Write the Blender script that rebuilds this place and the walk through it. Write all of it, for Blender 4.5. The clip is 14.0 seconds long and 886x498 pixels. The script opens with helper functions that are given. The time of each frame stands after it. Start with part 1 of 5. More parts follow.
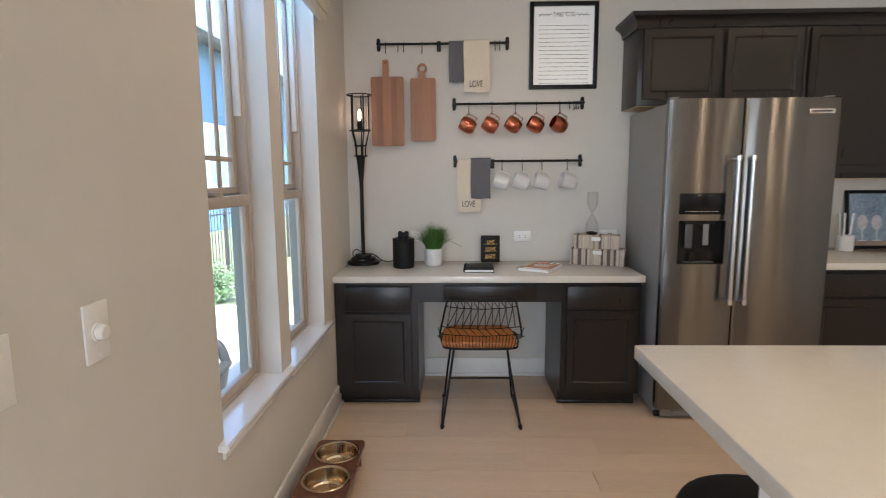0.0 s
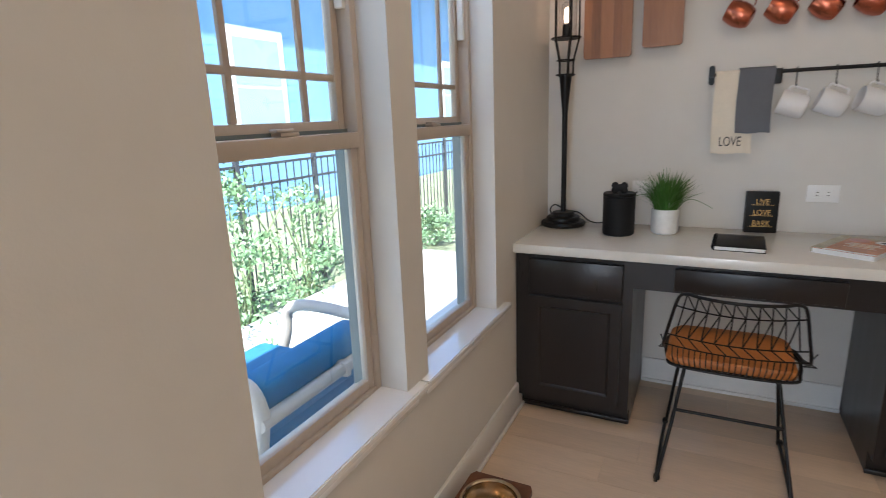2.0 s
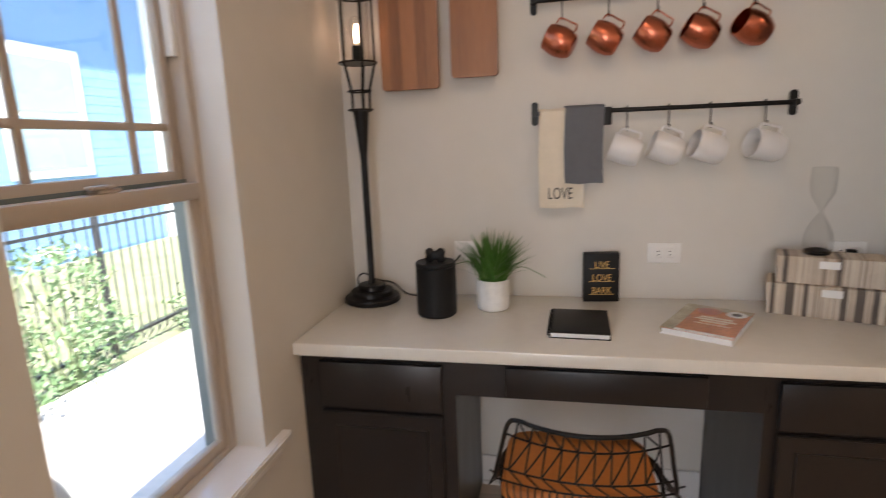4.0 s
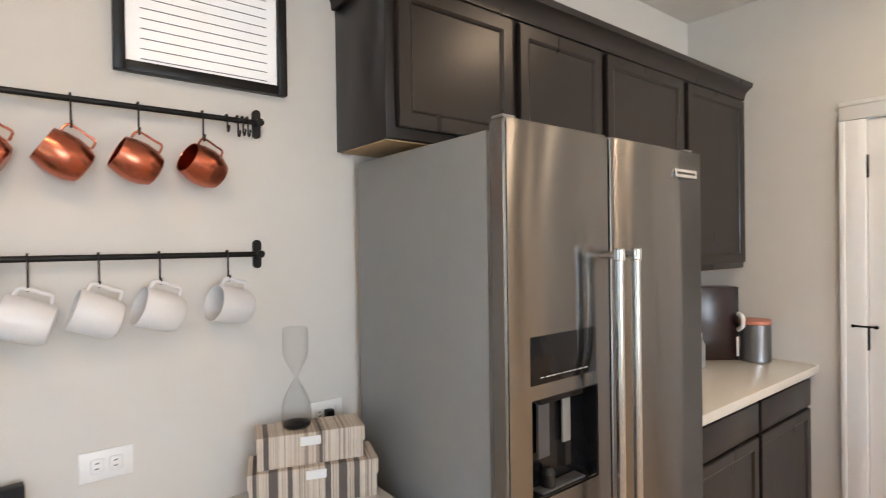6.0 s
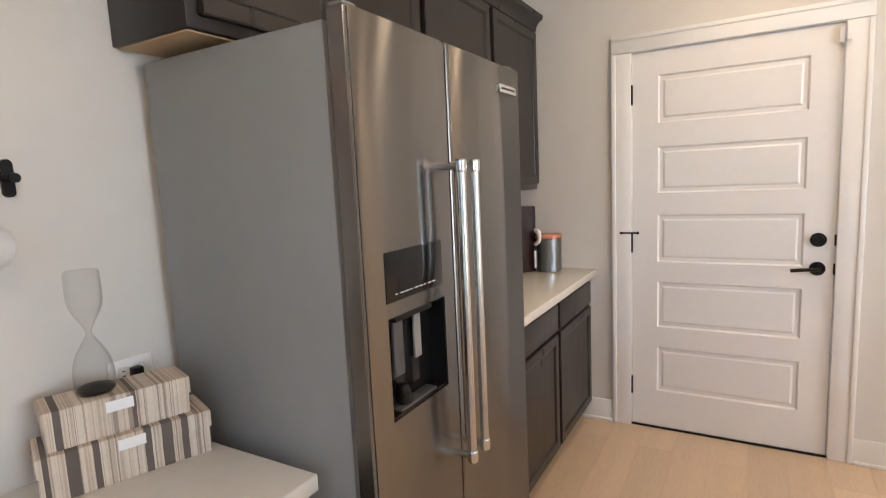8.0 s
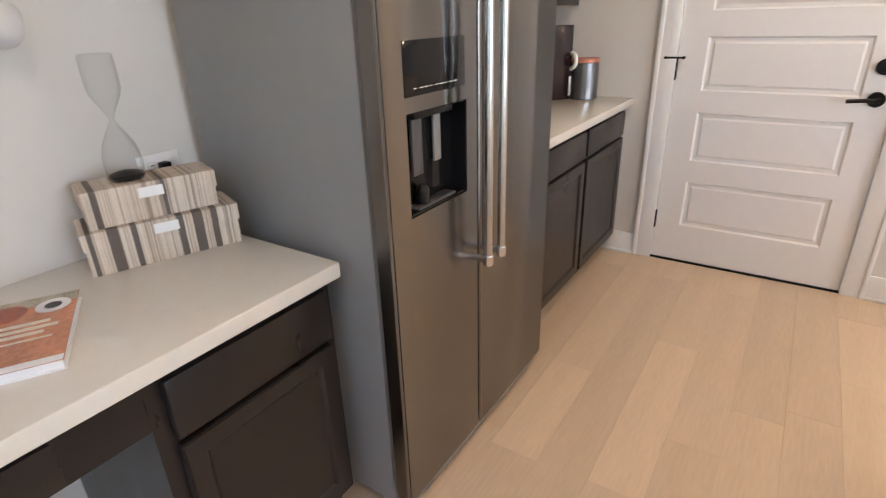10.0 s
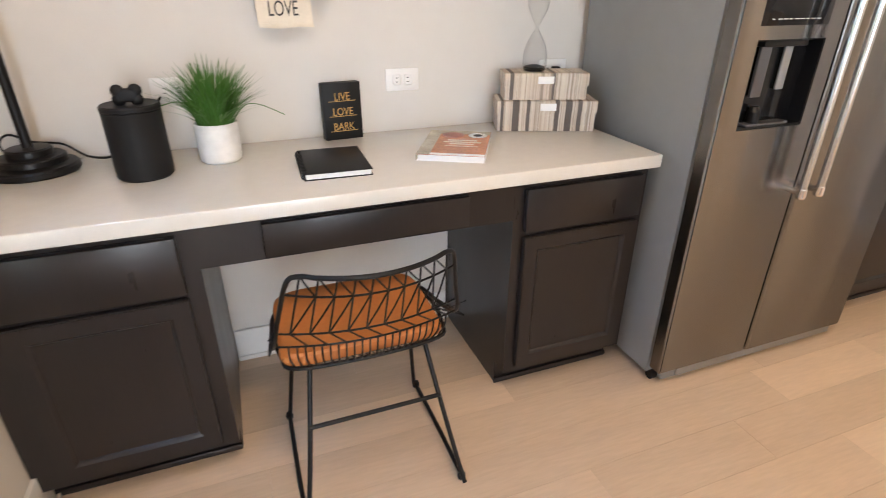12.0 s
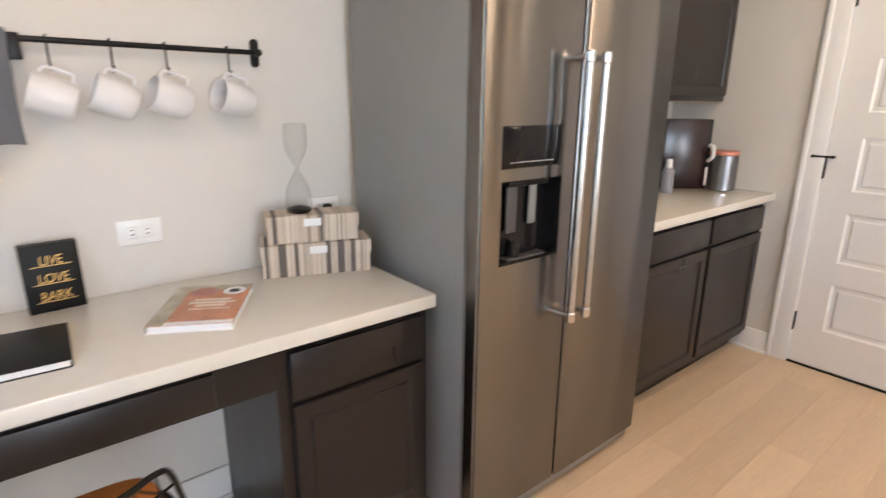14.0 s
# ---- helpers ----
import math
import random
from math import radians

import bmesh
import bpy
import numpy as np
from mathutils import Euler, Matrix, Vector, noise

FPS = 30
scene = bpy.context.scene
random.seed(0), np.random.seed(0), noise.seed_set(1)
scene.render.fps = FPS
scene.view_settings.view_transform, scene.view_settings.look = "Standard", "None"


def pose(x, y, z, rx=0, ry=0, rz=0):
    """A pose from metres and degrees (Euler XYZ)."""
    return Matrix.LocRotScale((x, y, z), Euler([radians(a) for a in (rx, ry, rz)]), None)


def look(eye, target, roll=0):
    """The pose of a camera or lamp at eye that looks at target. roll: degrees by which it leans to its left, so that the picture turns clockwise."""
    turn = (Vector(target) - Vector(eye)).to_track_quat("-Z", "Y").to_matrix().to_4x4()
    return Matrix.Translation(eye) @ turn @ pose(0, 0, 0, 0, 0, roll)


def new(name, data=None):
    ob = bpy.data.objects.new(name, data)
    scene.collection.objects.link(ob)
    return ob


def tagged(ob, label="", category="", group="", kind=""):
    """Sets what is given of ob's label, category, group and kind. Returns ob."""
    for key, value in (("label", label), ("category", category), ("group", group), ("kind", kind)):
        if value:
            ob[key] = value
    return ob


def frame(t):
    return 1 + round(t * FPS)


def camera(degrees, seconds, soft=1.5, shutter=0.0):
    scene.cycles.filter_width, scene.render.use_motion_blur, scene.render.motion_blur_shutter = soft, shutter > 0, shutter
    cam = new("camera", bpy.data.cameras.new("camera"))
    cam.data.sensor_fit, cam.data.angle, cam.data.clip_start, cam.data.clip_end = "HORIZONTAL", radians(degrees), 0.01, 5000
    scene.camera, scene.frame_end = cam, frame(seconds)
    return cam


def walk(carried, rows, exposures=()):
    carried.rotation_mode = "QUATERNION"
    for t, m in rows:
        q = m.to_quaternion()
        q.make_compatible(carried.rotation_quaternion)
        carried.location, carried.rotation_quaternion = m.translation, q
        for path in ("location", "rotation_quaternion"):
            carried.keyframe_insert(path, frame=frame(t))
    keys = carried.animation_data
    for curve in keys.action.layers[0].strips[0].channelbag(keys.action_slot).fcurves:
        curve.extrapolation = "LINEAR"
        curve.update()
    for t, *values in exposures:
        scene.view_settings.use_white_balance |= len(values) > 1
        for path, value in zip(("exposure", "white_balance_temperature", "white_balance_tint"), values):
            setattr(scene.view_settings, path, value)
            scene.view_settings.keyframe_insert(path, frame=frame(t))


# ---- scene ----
cam = camera(79.4, 14.0, soft=0.9, shutter=0.3)
PATH = [
    (0, (0.064, -0.003, 1.388), (0.015, 1.977, 1.116), -0.4),
    (0.5, (0.061, 0.183, 1.378), (-0.177, 2.139, 1.034), -0.9),
    (1, (0.101, 0.429, 1.374), (-0.343, 2.34, 0.985), -1.3),
    (1.5, (0.122, 0.656, 1.367), (-0.553, 2.485, 0.919), -1.7),
    (2, (0.075, 0.903, 1.348), (-0.796, 2.639, 0.87), -2.2),
    (2.2, (0.054, 0.966, 1.359), (-0.858, 2.67, 0.845), -2.0),
    (3.25, (0.042, 1.385, 1.378), (-0.793, 3.161, 0.88), -2.1),
    (4.3, (0.142, 1.689, 1.406), (0.021, 3.655, 1.061), -1.9),
    (4.5, (0.144, 1.735, 1.411), (0.219, 3.709, 1.098), -1.6),
    (5, (0.224, 1.846, 1.429), (0.76, 3.761, 1.22), -1.0),
    (5.5, (0.297, 1.994, 1.467), (1.257, 3.746, 1.368), -0.6),
    (6, (0.358, 2.07, 1.5), (1.598, 3.639, 1.484), -0.8),
    (6.5, (0.356, 2.154, 1.527), (1.797, 3.541, 1.549), -1.5),
    (7, (0.346, 2.208, 1.504), (1.927, 3.432, 1.48), -2.2),
    (7.5, (0.348, 2.225, 1.465), (2.018, 3.318, 1.342), -2.6),
    (8, (0.348, 2.226, 1.435), (2.067, 3.216, 1.178), -2.7),
    (8.2, (0.349, 2.223, 1.423), (2.076, 3.181, 1.107), -2.7),
    (9.25, (0.356, 2.218, 1.367), (2.05, 3.115, 0.735), -2.2),
    (10.3, (0.332, 2.192, 1.312), (1.758, 3.309, 0.466), -1.3),
    (10.5, (0.308, 2.183, 1.3), (1.662, 3.378, 0.439), -0.8),
    (11, (0.241, 2.057, 1.287), (1.348, 3.464, 0.394), -0.0),
    (11.5, (0.123, 1.912, 1.275), (0.966, 3.486, 0.374), 0.5),
    (12, (-0.022, 1.812, 1.265), (0.619, 3.485, 0.377), 0.2),
    (12.5, (-0.107, 1.712, 1.254), (0.464, 3.424, 0.392), -0.4),
    (13, (-0.07, 1.722, 1.261), (0.62, 3.427, 0.475), -0.3),
    (13.5, (0.093, 1.835, 1.306), (1.018, 3.472, 0.626), 0.1),
    (14, (0.256, 1.895, 1.346), (1.467, 3.395, 0.812), 0.5),
]
walk(cam, [(t, look(eye, target, roll)) for t, eye, target, roll in PATH],
     [(0, 2.1, 6050, 13), (1, 2.05, 6000, 13), (2.2, 1.95, 6000, 14), (4.3, 2.1, 6850, 20), (5, 2.55, 6200, 15), (6, 2.8, 6180, 14), (7.2, 2.82, 6200, 15), (8.2, 2.68, 6230, 16), (10.3, 2.78, 6100, 16), (11.5, 2.97, 6380, 16), (12.5, 3.08, 6420, 17), (13.3, 3.08, 6420, 17), (14, 2.95, 6280, 16)])

# ---- light ----
world = bpy.data.worlds.new("world")
scene.world = world
world.use_nodes = True
wn = world.node_tree.nodes
sky = wn.new("ShaderNodeTexSky")
sky.sky_type, sky.sun_disc = "NISHITA", False
sky.sun_elevation, sky.sun_rotation = radians(58), radians(150)
world.node_tree.links.new(sky.outputs[0], wn["Background"].inputs[0])
wn["Background"].inputs[1].default_value = 0.15

sun = new("sun", bpy.data.lights.new("sun", "SUN"))
sun.data.energy, sun.data.angle, sun.data.color = 5.0, radians(0.5), (1, 0.95, 0.88)
sun.matrix_world = look((0, 0, 0), (-math.sin(radians(150)) * 0.6, -math.cos(radians(150)) * 0.6, -1.0))


def area(name, eye, target, sx, sy, power, color):
    a = bpy.data.lights.new(name, "AREA")
    a.shape, a.size, a.size_y, a.energy, a.color = "RECTANGLE", sx, sy, power, color
    ob = new(name, a)
    ob.matrix_world = look(eye, target)
    return ob


# unseen rear wall, set far back so reflections stay dark
RY = -6.5
# daylight stand-in, in a wide unseen opening added to the rear wall
area("rear_fill_daylight", (0.2, RY + 0.02, 1.25), (0.2, 0, 1.25), 1.5, 2.1, 20, (0.80, 0.91, 1.0))
# hidden lamps under the window heads stand in for sky light on the sills
for wy in (1.825, 2.535):
    area("sill_sky_fill", (-0.75, wy, 2.40), (-0.745, wy, 0), 0.12, 0.46, 1.5, (0.36, 0.62, 1.0))
# daylight stand-in, in an unseen opening added behind the start of the walk
area("side_fill_daylight", (-0.70, -2.6, 1.2), (2, -2.0, 1.2), 2.0, 2.05, 20, (0.70, 0.86, 1.0))
# cans at negative y are unseen, guessed additions
CANS = [(0.2, 2.0), (2.58, 2.15), (1.15, 0.5), (2.5, 0.2), (4.7, -0.25), (1.15, -1.5), (2.3, -1.3), (3.6, -2.6), (5.0, -2.7)]
CAN_POWER = {(0.2, 2.0): 2.0, (2.58, 2.15): 1.7, (1.15, 0.5): 1.3, (2.5, 0.2): 2.5, (1.15, -1.5): 0.8, (2.3, -1.3): 0.9}
NARROW = {(1.15, 0.5), (1.15, -1.5), (2.3, -1.3)}  # beams narrowed to keep light off the left wall
for cx, cy in CANS:
    a = bpy.data.lights.new("can_light", "AREA")
    a.shape, a.size, a.energy, a.color, a.spread = "DISK", 0.14, CAN_POWER.get((cx, cy), 4.0), (1.0, 0.74, 0.46), radians(115 if (cx, cy) in NARROW else 178)
    new("can_light", a).matrix_world = look((cx, cy, 2.732), (cx, cy + 0.001, 0))


# ---- materials ----
def material(name, color, rough=0.5, metal=0.0, var=0.06, scale=8.0, bump=0.0, bscale=200.0, stretch=(1, 1, 1), rnd=0.0, clear=0.0, rvar=0.0):
    m = bpy.data.materials.new(name)
    m.use_nodes = True
    nt = m.node_tree
    b = nt.nodes["Principled BSDF"]
    b.inputs["Metallic"].default_value = metal
    b.inputs["Roughness"].default_value = rough
    b.inputs["Coat Weight"].default_value = clear
    b.inputs["Coat Roughness"].default_value = 0.12
    tc = nt.nodes.new("ShaderNodeTexCoord")
    mp = nt.nodes.new("ShaderNodeMapping")
    mp.inputs["Scale"].default_value = stretch
    nt.links.new(tc.outputs["Object"], mp.inputs[0])
    n1 = nt.nodes.new("ShaderNodeTexNoise")
    n1.inputs["Scale"].default_value = scale
    n1.inputs["Detail"].default_value = 6
    nt.links.new(mp.outputs[0], n1.inputs["Vector"])
    n2 = nt.nodes.new("ShaderNodeTexNoise")
    n2.inputs["Scale"].default_value = scale * 9
    n2.inputs["Detail"].default_value = 3
    nt.links.new(mp.outputs[0], n2.inputs["Vector"])
    mix = nt.nodes.new("ShaderNodeMath")
    mix.operation = "ADD"
    nt.links.new(n1.outputs[0], mix.inputs[0])
    nt.links.new(n2.outputs[0], mix.inputs[1])
    src = mix.outputs[0]
    if rnd:
        oi = nt.nodes.new("ShaderNodeObjectInfo")
        ml = nt.nodes.new("ShaderNodeMath")
        ml.operation = "MULTIPLY_ADD"
        ml.inputs[1].default_value = rnd
        nt.links.new(oi.outputs["Random"], ml.inputs[0])
        nt.links.new(src, ml.inputs[2])
        src = ml.outputs[0]
    mr = nt.nodes.new("ShaderNodeMapRange")
    mr.inputs["From Min"].default_value, mr.inputs["From Max"].default_value = 0.6, 1.4 + rnd
    mr.inputs["To Min"].default_value, mr.inputs["To Max"].default_value = 1 - var, 1 + var
    nt.links.new(src, mr.inputs["Value"])
    mc = nt.nodes.new("ShaderNodeVectorMath")
    mc.operation = "SCALE"
    mc.inputs[0].default_value = color[:3]
    nt.links.new(mr.outputs[0], mc.inputs["Scale"])
    nt.links.new(mc.outputs[0], b.inputs["Base Color"])
    if rvar:
        rr = nt.nodes.new("ShaderNodeMapRange")
        rr.inputs["From Min"].default_value, rr.inputs["From Max"].default_value = 0.3, 0.7
        rr.inputs["To Min"].default_value, rr.inputs["To Max"].default_value = rough - rvar, rough + rvar
        nt.links.new(n1.outputs[0], rr.inputs["Value"])
        nt.links.new(rr.outputs[0], b.inputs["Roughness"])
    if bump:
        nb = nt.nodes.new("ShaderNodeTexNoise")
        nb.inputs["Scale"].default_value = bscale
        nb.inputs["Detail"].default_value = 2
        nt.links.new(mp.outputs[0], nb.inputs["Vector"])
        bp = nt.nodes.new("ShaderNodeBump")
        bp.inputs["Strength"].default_value = bump
        bp.inputs["Distance"].default_value = 0.002
        nt.links.new(nb.outputs[0], bp.inputs["Height"])
        nt.links.new(bp.outputs[0], b.inputs["Normal"])
    return m


def glass(name, tint=(1, 1, 1), rough=0.0, ior=1.45):
    m = bpy.data.materials.new(name)
    m.use_nodes = True
    b = m.node_tree.nodes["Principled BSDF"]
    b.inputs["Base Color"].default_value = (*tint, 1)
    b.inputs["Transmission Weight"].default_value = 1
    b.inputs["Roughness"].default_value = rough
    b.inputs["IOR"].default_value = ior
    return m


def glow(name, color, strength):
    m = bpy.data.materials.new(name)
    m.use_nodes = True
    b = m.node_tree.nodes["Principled BSDF"]
    b.inputs["Emission Color"].default_value = (*color, 1)
    b.inputs["Emission Strength"].default_value = strength
    return m


SILLW = material("gloss_sill_paint", (0.80, 0.79, 0.78), 0.10, var=0.02, scale=4, clear=1.0)
PAINT = material("wall_paint", (0.64, 0.61, 0.565), 0.6, var=0.025, scale=1.3, bump=0.12, bscale=160)
CEIL = material("ceiling_paint", (0.72, 0.70, 0.66), 0.8, var=0.02, scale=2, bump=0.25, bscale=120)
TRIM = material("white_trim", (0.80, 0.79, 0.77), 0.32, var=0.02, scale=4, bump=0.04)
DOORW = material("door_white", (0.78, 0.76, 0.74), 0.35, var=0.02, scale=3, bump=0.05)
DARK = material("dark_cabinet", (0.021, 0.0168, 0.0155), 0.30, var=0.10, scale=3, stretch=(5, 5, 0.8), bump=0.03, bscale=240, rvar=0.03)
DARK.node_tree.nodes["Principled BSDF"].inputs["Specular IOR Level"].default_value = 0.33
TAN = material("raw_plywood", (0.52, 0.36, 0.20), 0.55, var=0.12, scale=6, stretch=(1, 8, 1))
QUARTZ = material("white_quartz", (0.655, 0.625, 0.56), 0.08, var=0.035, scale=30)
STEEL = material("brushed_steel", (0.205, 0.197, 0.188), 0.245, 1.0, var=0.012, scale=3, stretch=(1.0, 1.0, 40))
sb = STEEL.node_tree.nodes["Principled BSDF"]
sb.inputs["Anisotropic"].default_value = 1.0
sb.inputs["Anisotropic Rotation"].default_value = 0.25
tg = STEEL.node_tree.nodes.new("ShaderNodeTangent")
tg.direction_type, tg.axis = "RADIAL", "Z"
STEEL.node_tree.links.new(tg.outputs[0], sb.inputs["Tangent"])
# slow waviness of the sheet bends the reflections
wave = STEEL.node_tree.nodes.new("ShaderNodeTexNoise")
wave.inputs["Scale"].default_value, wave.inputs["Detail"].default_value = 2.6, 0.0
wtc = STEEL.node_tree.nodes.new("ShaderNodeTexCoord")
STEEL.node_tree.links.new(wtc.outputs["Object"], wave.inputs["Vector"])
# each door front is gently crowned about its own middle
wsep = STEEL.node_tree.nodes.new("ShaderNodeSeparateXYZ")
STEEL.node_tree.links.new(wtc.outputs["Object"], wsep.inputs[0])


def steel_math(op, a, b, c=None):
    n = STEEL.node_tree.nodes.new("ShaderNodeMath")
    n.operation = op
    for k, v in enumerate((a, b, c)):
        if isinstance(v, (int, float)):
            n.inputs[k].default_value = v
        elif v is not None:
            STEEL.node_tree.links.new(v, n.inputs[k])
    return n.outputs[0]


crowns = []
for mid in (-0.235, 0.19):
    off = steel_math("SUBTRACT", wsep.outputs[0], mid)
    crowns.append(steel_math("MULTIPLY", off, off))
relief = steel_math("MULTIPLY_ADD", wave.outputs[0], 0.010, steel_math("MULTIPLY", steel_math("MINIMUM", crowns[0], crowns[1]), -0.55))
wbump = STEEL.node_tree.nodes.new("ShaderNodeBump")
wbump.inputs["Strength"].default_value, wbump.inputs["Distance"].default_value = 1.0, 1.0
STEEL.node_tree.links.new(relief, wbump.inputs["Height"])
STEEL.node_tree.links.new(wbump.outputs[0], sb.inputs["Normal"])
BARST = material("satin_steel_bar", (0.62, 0.61, 0.60), 0.24, 1.0, var=0.02)
CHROME = material("chrome", (0.75, 0.74, 0.73), 0.12, 1.0, var=0.02)
FRSIDE = material("grey_enamel", (0.235, 0.234, 0.228), 0.40, var=0.04, scale=2, bump=0.08, bscale=400)
BLACKG = material("black_gloss", (0.008, 0.008, 0.009), 0.08, var=0.05)
BLACKM = material("black_matte_metal", (0.007, 0.0065, 0.0065), 0.36, var=0.15, scale=20, bump=0.05)
BLACKC = material("black_ceramic", (0.009, 0.009, 0.0095), 0.5, var=0.12, scale=12, bump=0.08, bscale=90)
for bl in (BLACKM, BLACKC, BLACKG):
    bl.node_tree.nodes["Principled BSDF"].inputs["Specular IOR Level"].default_value = 0.24
SILLW.node_tree.nodes["Principled BSDF"].inputs["Specular IOR Level"].default_value = 0.9
VINYL = material("window_vinyl", (0.47, 0.40, 0.33), 0.4, var=0.03)
TRACK_SHADE = material("track_and_shade_grey", (0.13, 0.16, 0.16), 0.5)
GLASS = glass("window_glass", (0.90, 0.985, 1.0))
CLEAR = glass("clear_glass")
THIN = bpy.data.materials.new("thin_blown_glass")
THIN.use_nodes = True
tn = THIN.node_tree
tn.nodes.remove(tn.nodes["Principled BSDF"])
mixs, trans, gloss, fres = (tn.nodes.new(k) for k in ("ShaderNodeMixShader", "ShaderNodeBsdfTransparent", "ShaderNodeBsdfGlossy", "ShaderNodeLayerWeight"))
trans.inputs[0].default_value, gloss.inputs["Roughness"].default_value, fres.inputs["Blend"].default_value = (0.945, 0.948, 0.945, 1), 0.05, 0.36
edge = tn.nodes.new("ShaderNodeMath")
edge.operation = "POWER"
edge.inputs[1].default_value = 1.8
tn.links.new(fres.outputs["Facing"], edge.inputs[0])
tn.links.new(edge.outputs[0], mixs.inputs[0])
tn.links.new(trans.outputs[0], mixs.inputs[1])
tn.links.new(gloss.outputs[0], mixs.inputs[2])
tn.links.new(mixs.outputs[0], tn.nodes["Material Output"].inputs[0])
COPPER = material("hammered_copper", (0.52, 0.155, 0.09), 0.26, 1.0, var=0.10, scale=14, bump=0.35, bscale=110)
MUGW = material("white_ceramic", (0.74, 0.73, 0.73), 0.3, var=0.02)
WOODB = material("acacia_board", (0.31, 0.13, 0.052), 0.40, var=0.42, scale=2.2, stretch=(12, 12, 0.8), bump=0.05, bscale=40, rnd=1.1)
BROWN = material("walnut_stain", (0.13, 0.048, 0.022), 0.35, var=0.2, scale=4, stretch=(8, 1, 8))
LEATHER = material("tan_leather", (0.46, 0.155, 0.035), 0.48, var=0.12, scale=7, bump=0.2, bscale=140)
CREAM = material("cream_cotton", (0.74, 0.66, 0.54), 0.9, var=0.05, scale=40, bump=0.4, bscale=500)
GREYT = material("grey_cotton", (0.13, 0.135, 0.15), 0.95, var=0.08, scale=40, bump=0.4, bscale=500)
PAPER = material("paper_white", (0.80, 0.80, 0.79), 0.75, var=0.02)
INK = material("ink", (0.03, 0.03, 0.03), 0.7, var=0.05)
GOLD = material("brass_letters", (0.72, 0.45, 0.16), 0.3, 1.0, var=0.05)
GRASS = material("faux_grass", (0.055, 0.16, 0.022), 0.5, var=0.35, scale=25, stretch=(1, 1, 0.4))
OAK = material("oak_plank", (0.62, 0.475, 0.34), 0.34, var=0.19, scale=1.6, stretch=(0.9, 7, 1), bump=0.06, bscale=50, rnd=0.9, rvar=0.05)
GROUT = material("plank_joint", (0.50, 0.375, 0.265), 0.8)
PLASTIC = material("white_plastic", (0.80, 0.79, 0.77), 0.3, var=0.01)
SLOT = material("dark_slot", (0.03, 0.03, 0.03), 0.6)


# ---- mesh helpers ----
def box(x0, x1, y0, y1, z0, z1, bev=0.0, seg=2):
    bm = bmesh.new()
    bmesh.ops.create_cube(bm, size=1)
    for v in bm.verts:
        v.co = Vector(((x0 + x1) / 2 + v.co.x * (x1 - x0), (y0 + y1) / 2 + v.co.y * (y1 - y0), (z0 + z1) / 2 + v.co.z * (z1 - z0)))
    if bev:
        bmesh.ops.bevel(bm, geom=list(bm.edges), offset=bev, segments=seg, affect="EDGES", profile=0.5)
    return bm


def lathe(profile, n=32, at=(0, 0, 0)):
    """A turned shape from (radius, height) pairs."""
    bm = bmesh.new()
    rings = []
    for r, z in profile:
        if r < 1e-5:
            rings.append([bm.verts.new((at[0], at[1], at[2] + z))])
        else:
            rings.append([bm.verts.new((at[0] + r * math.cos(2 * math.pi * i / n), at[1] + r * math.sin(2 * math.pi * i / n), at[2] + z)) for i in range(n)])
    for a, b in zip(rings, rings[1:]):
        for i in range(n):
            j = (i + 1) % n
            if len(a) == 1 and len(b) == 1:
                continue
            if len(a) == 1:
                bm.faces.new((a[0], b[j], b[i]))
            elif len(b) == 1:
                bm.faces.new((a[i], a[j], b[0]))
            else:
                bm.faces.new((a[i], a[j], b[j], b[i]))
    bmesh.ops.recalc_face_normals(bm, faces=bm.faces)
    return bm


def tube(pts, r, n=10, closed=False):
    """A round bar through the points."""
    n = max(n, 16) if r > 0.0035 else n
    bm = bmesh.new()
    pts = [Vector(p) for p in pts]
    rings, up = [], None
    for i, p in enumerate(pts):
        if closed:
            d = pts[(i + 1) % len(pts)] - pts[i - 1]
        else:
            d = pts[min(i + 1, len(pts) - 1)] - pts[max(i - 1, 0)]
        d.normalize()
        if up is None:
            up = d.orthogonal().normalized()
        up = (up - d * up.dot(d))
        up = up.normalized() if up.length > 1e-4 else d.orthogonal().normalized()
        side = d.cross(up)
        rings.append([bm.verts.new(p + up * (r * math.cos(2 * math.pi * k / n)) + side * (r * math.sin(2 * math.pi * k / n))) for k in range(n)])
    pairs = list(zip(rings, rings[1:])) + ([(rings[-1], rings[0])] if closed else [])
    for a, b in pairs:
        for k in range(n):
            bm.faces.new((a[k], a[(k + 1) % n], b[(k + 1) % n], b[k]))
    if not closed:
        bm.faces.new(rings[0]), bm.faces.new(rings[-1])
    bmesh.ops.recalc_face_normals(bm, faces=bm.faces)
    return bm


def rod(a, b, r, n=12):
    return tube([a, b], r, n)


def curve_pts(pts, steps=6, closed=False):
    """Catmull-Rom points through the given ones."""
    p = [Vector(q) for q in pts]
    out = []
    m = len(p)
    for i in range(m if closed else m - 1):
        a, b, c, d = (p[(i - 1) % m] if closed or i else p[0]), p[i], p[(i + 1) % m], (p[(i + 2) % m] if closed or i + 2 < m else p[-1])
        for k in range(steps):
            t = k / steps
            out.append(0.5 * ((2 * b) + (c - a) * t + (2 * a - 5 * b + 4 * c - d) * t * t + (3 * b - a - 3 * c + d) * t ** 3))
    if not closed:
        out.append(p[-1])
    return out


def join(*bms):
    out = bmesh.new()
    for b in bms:
        me = bpy.data.meshes.new("t")
        b.to_mesh(me)
        out.from_mesh(me)
        bpy.data.meshes.remove(me)
    return out


def turn(bm, m):
    bmesh.ops.transform(bm, matrix=m, verts=bm.verts)
    return bm


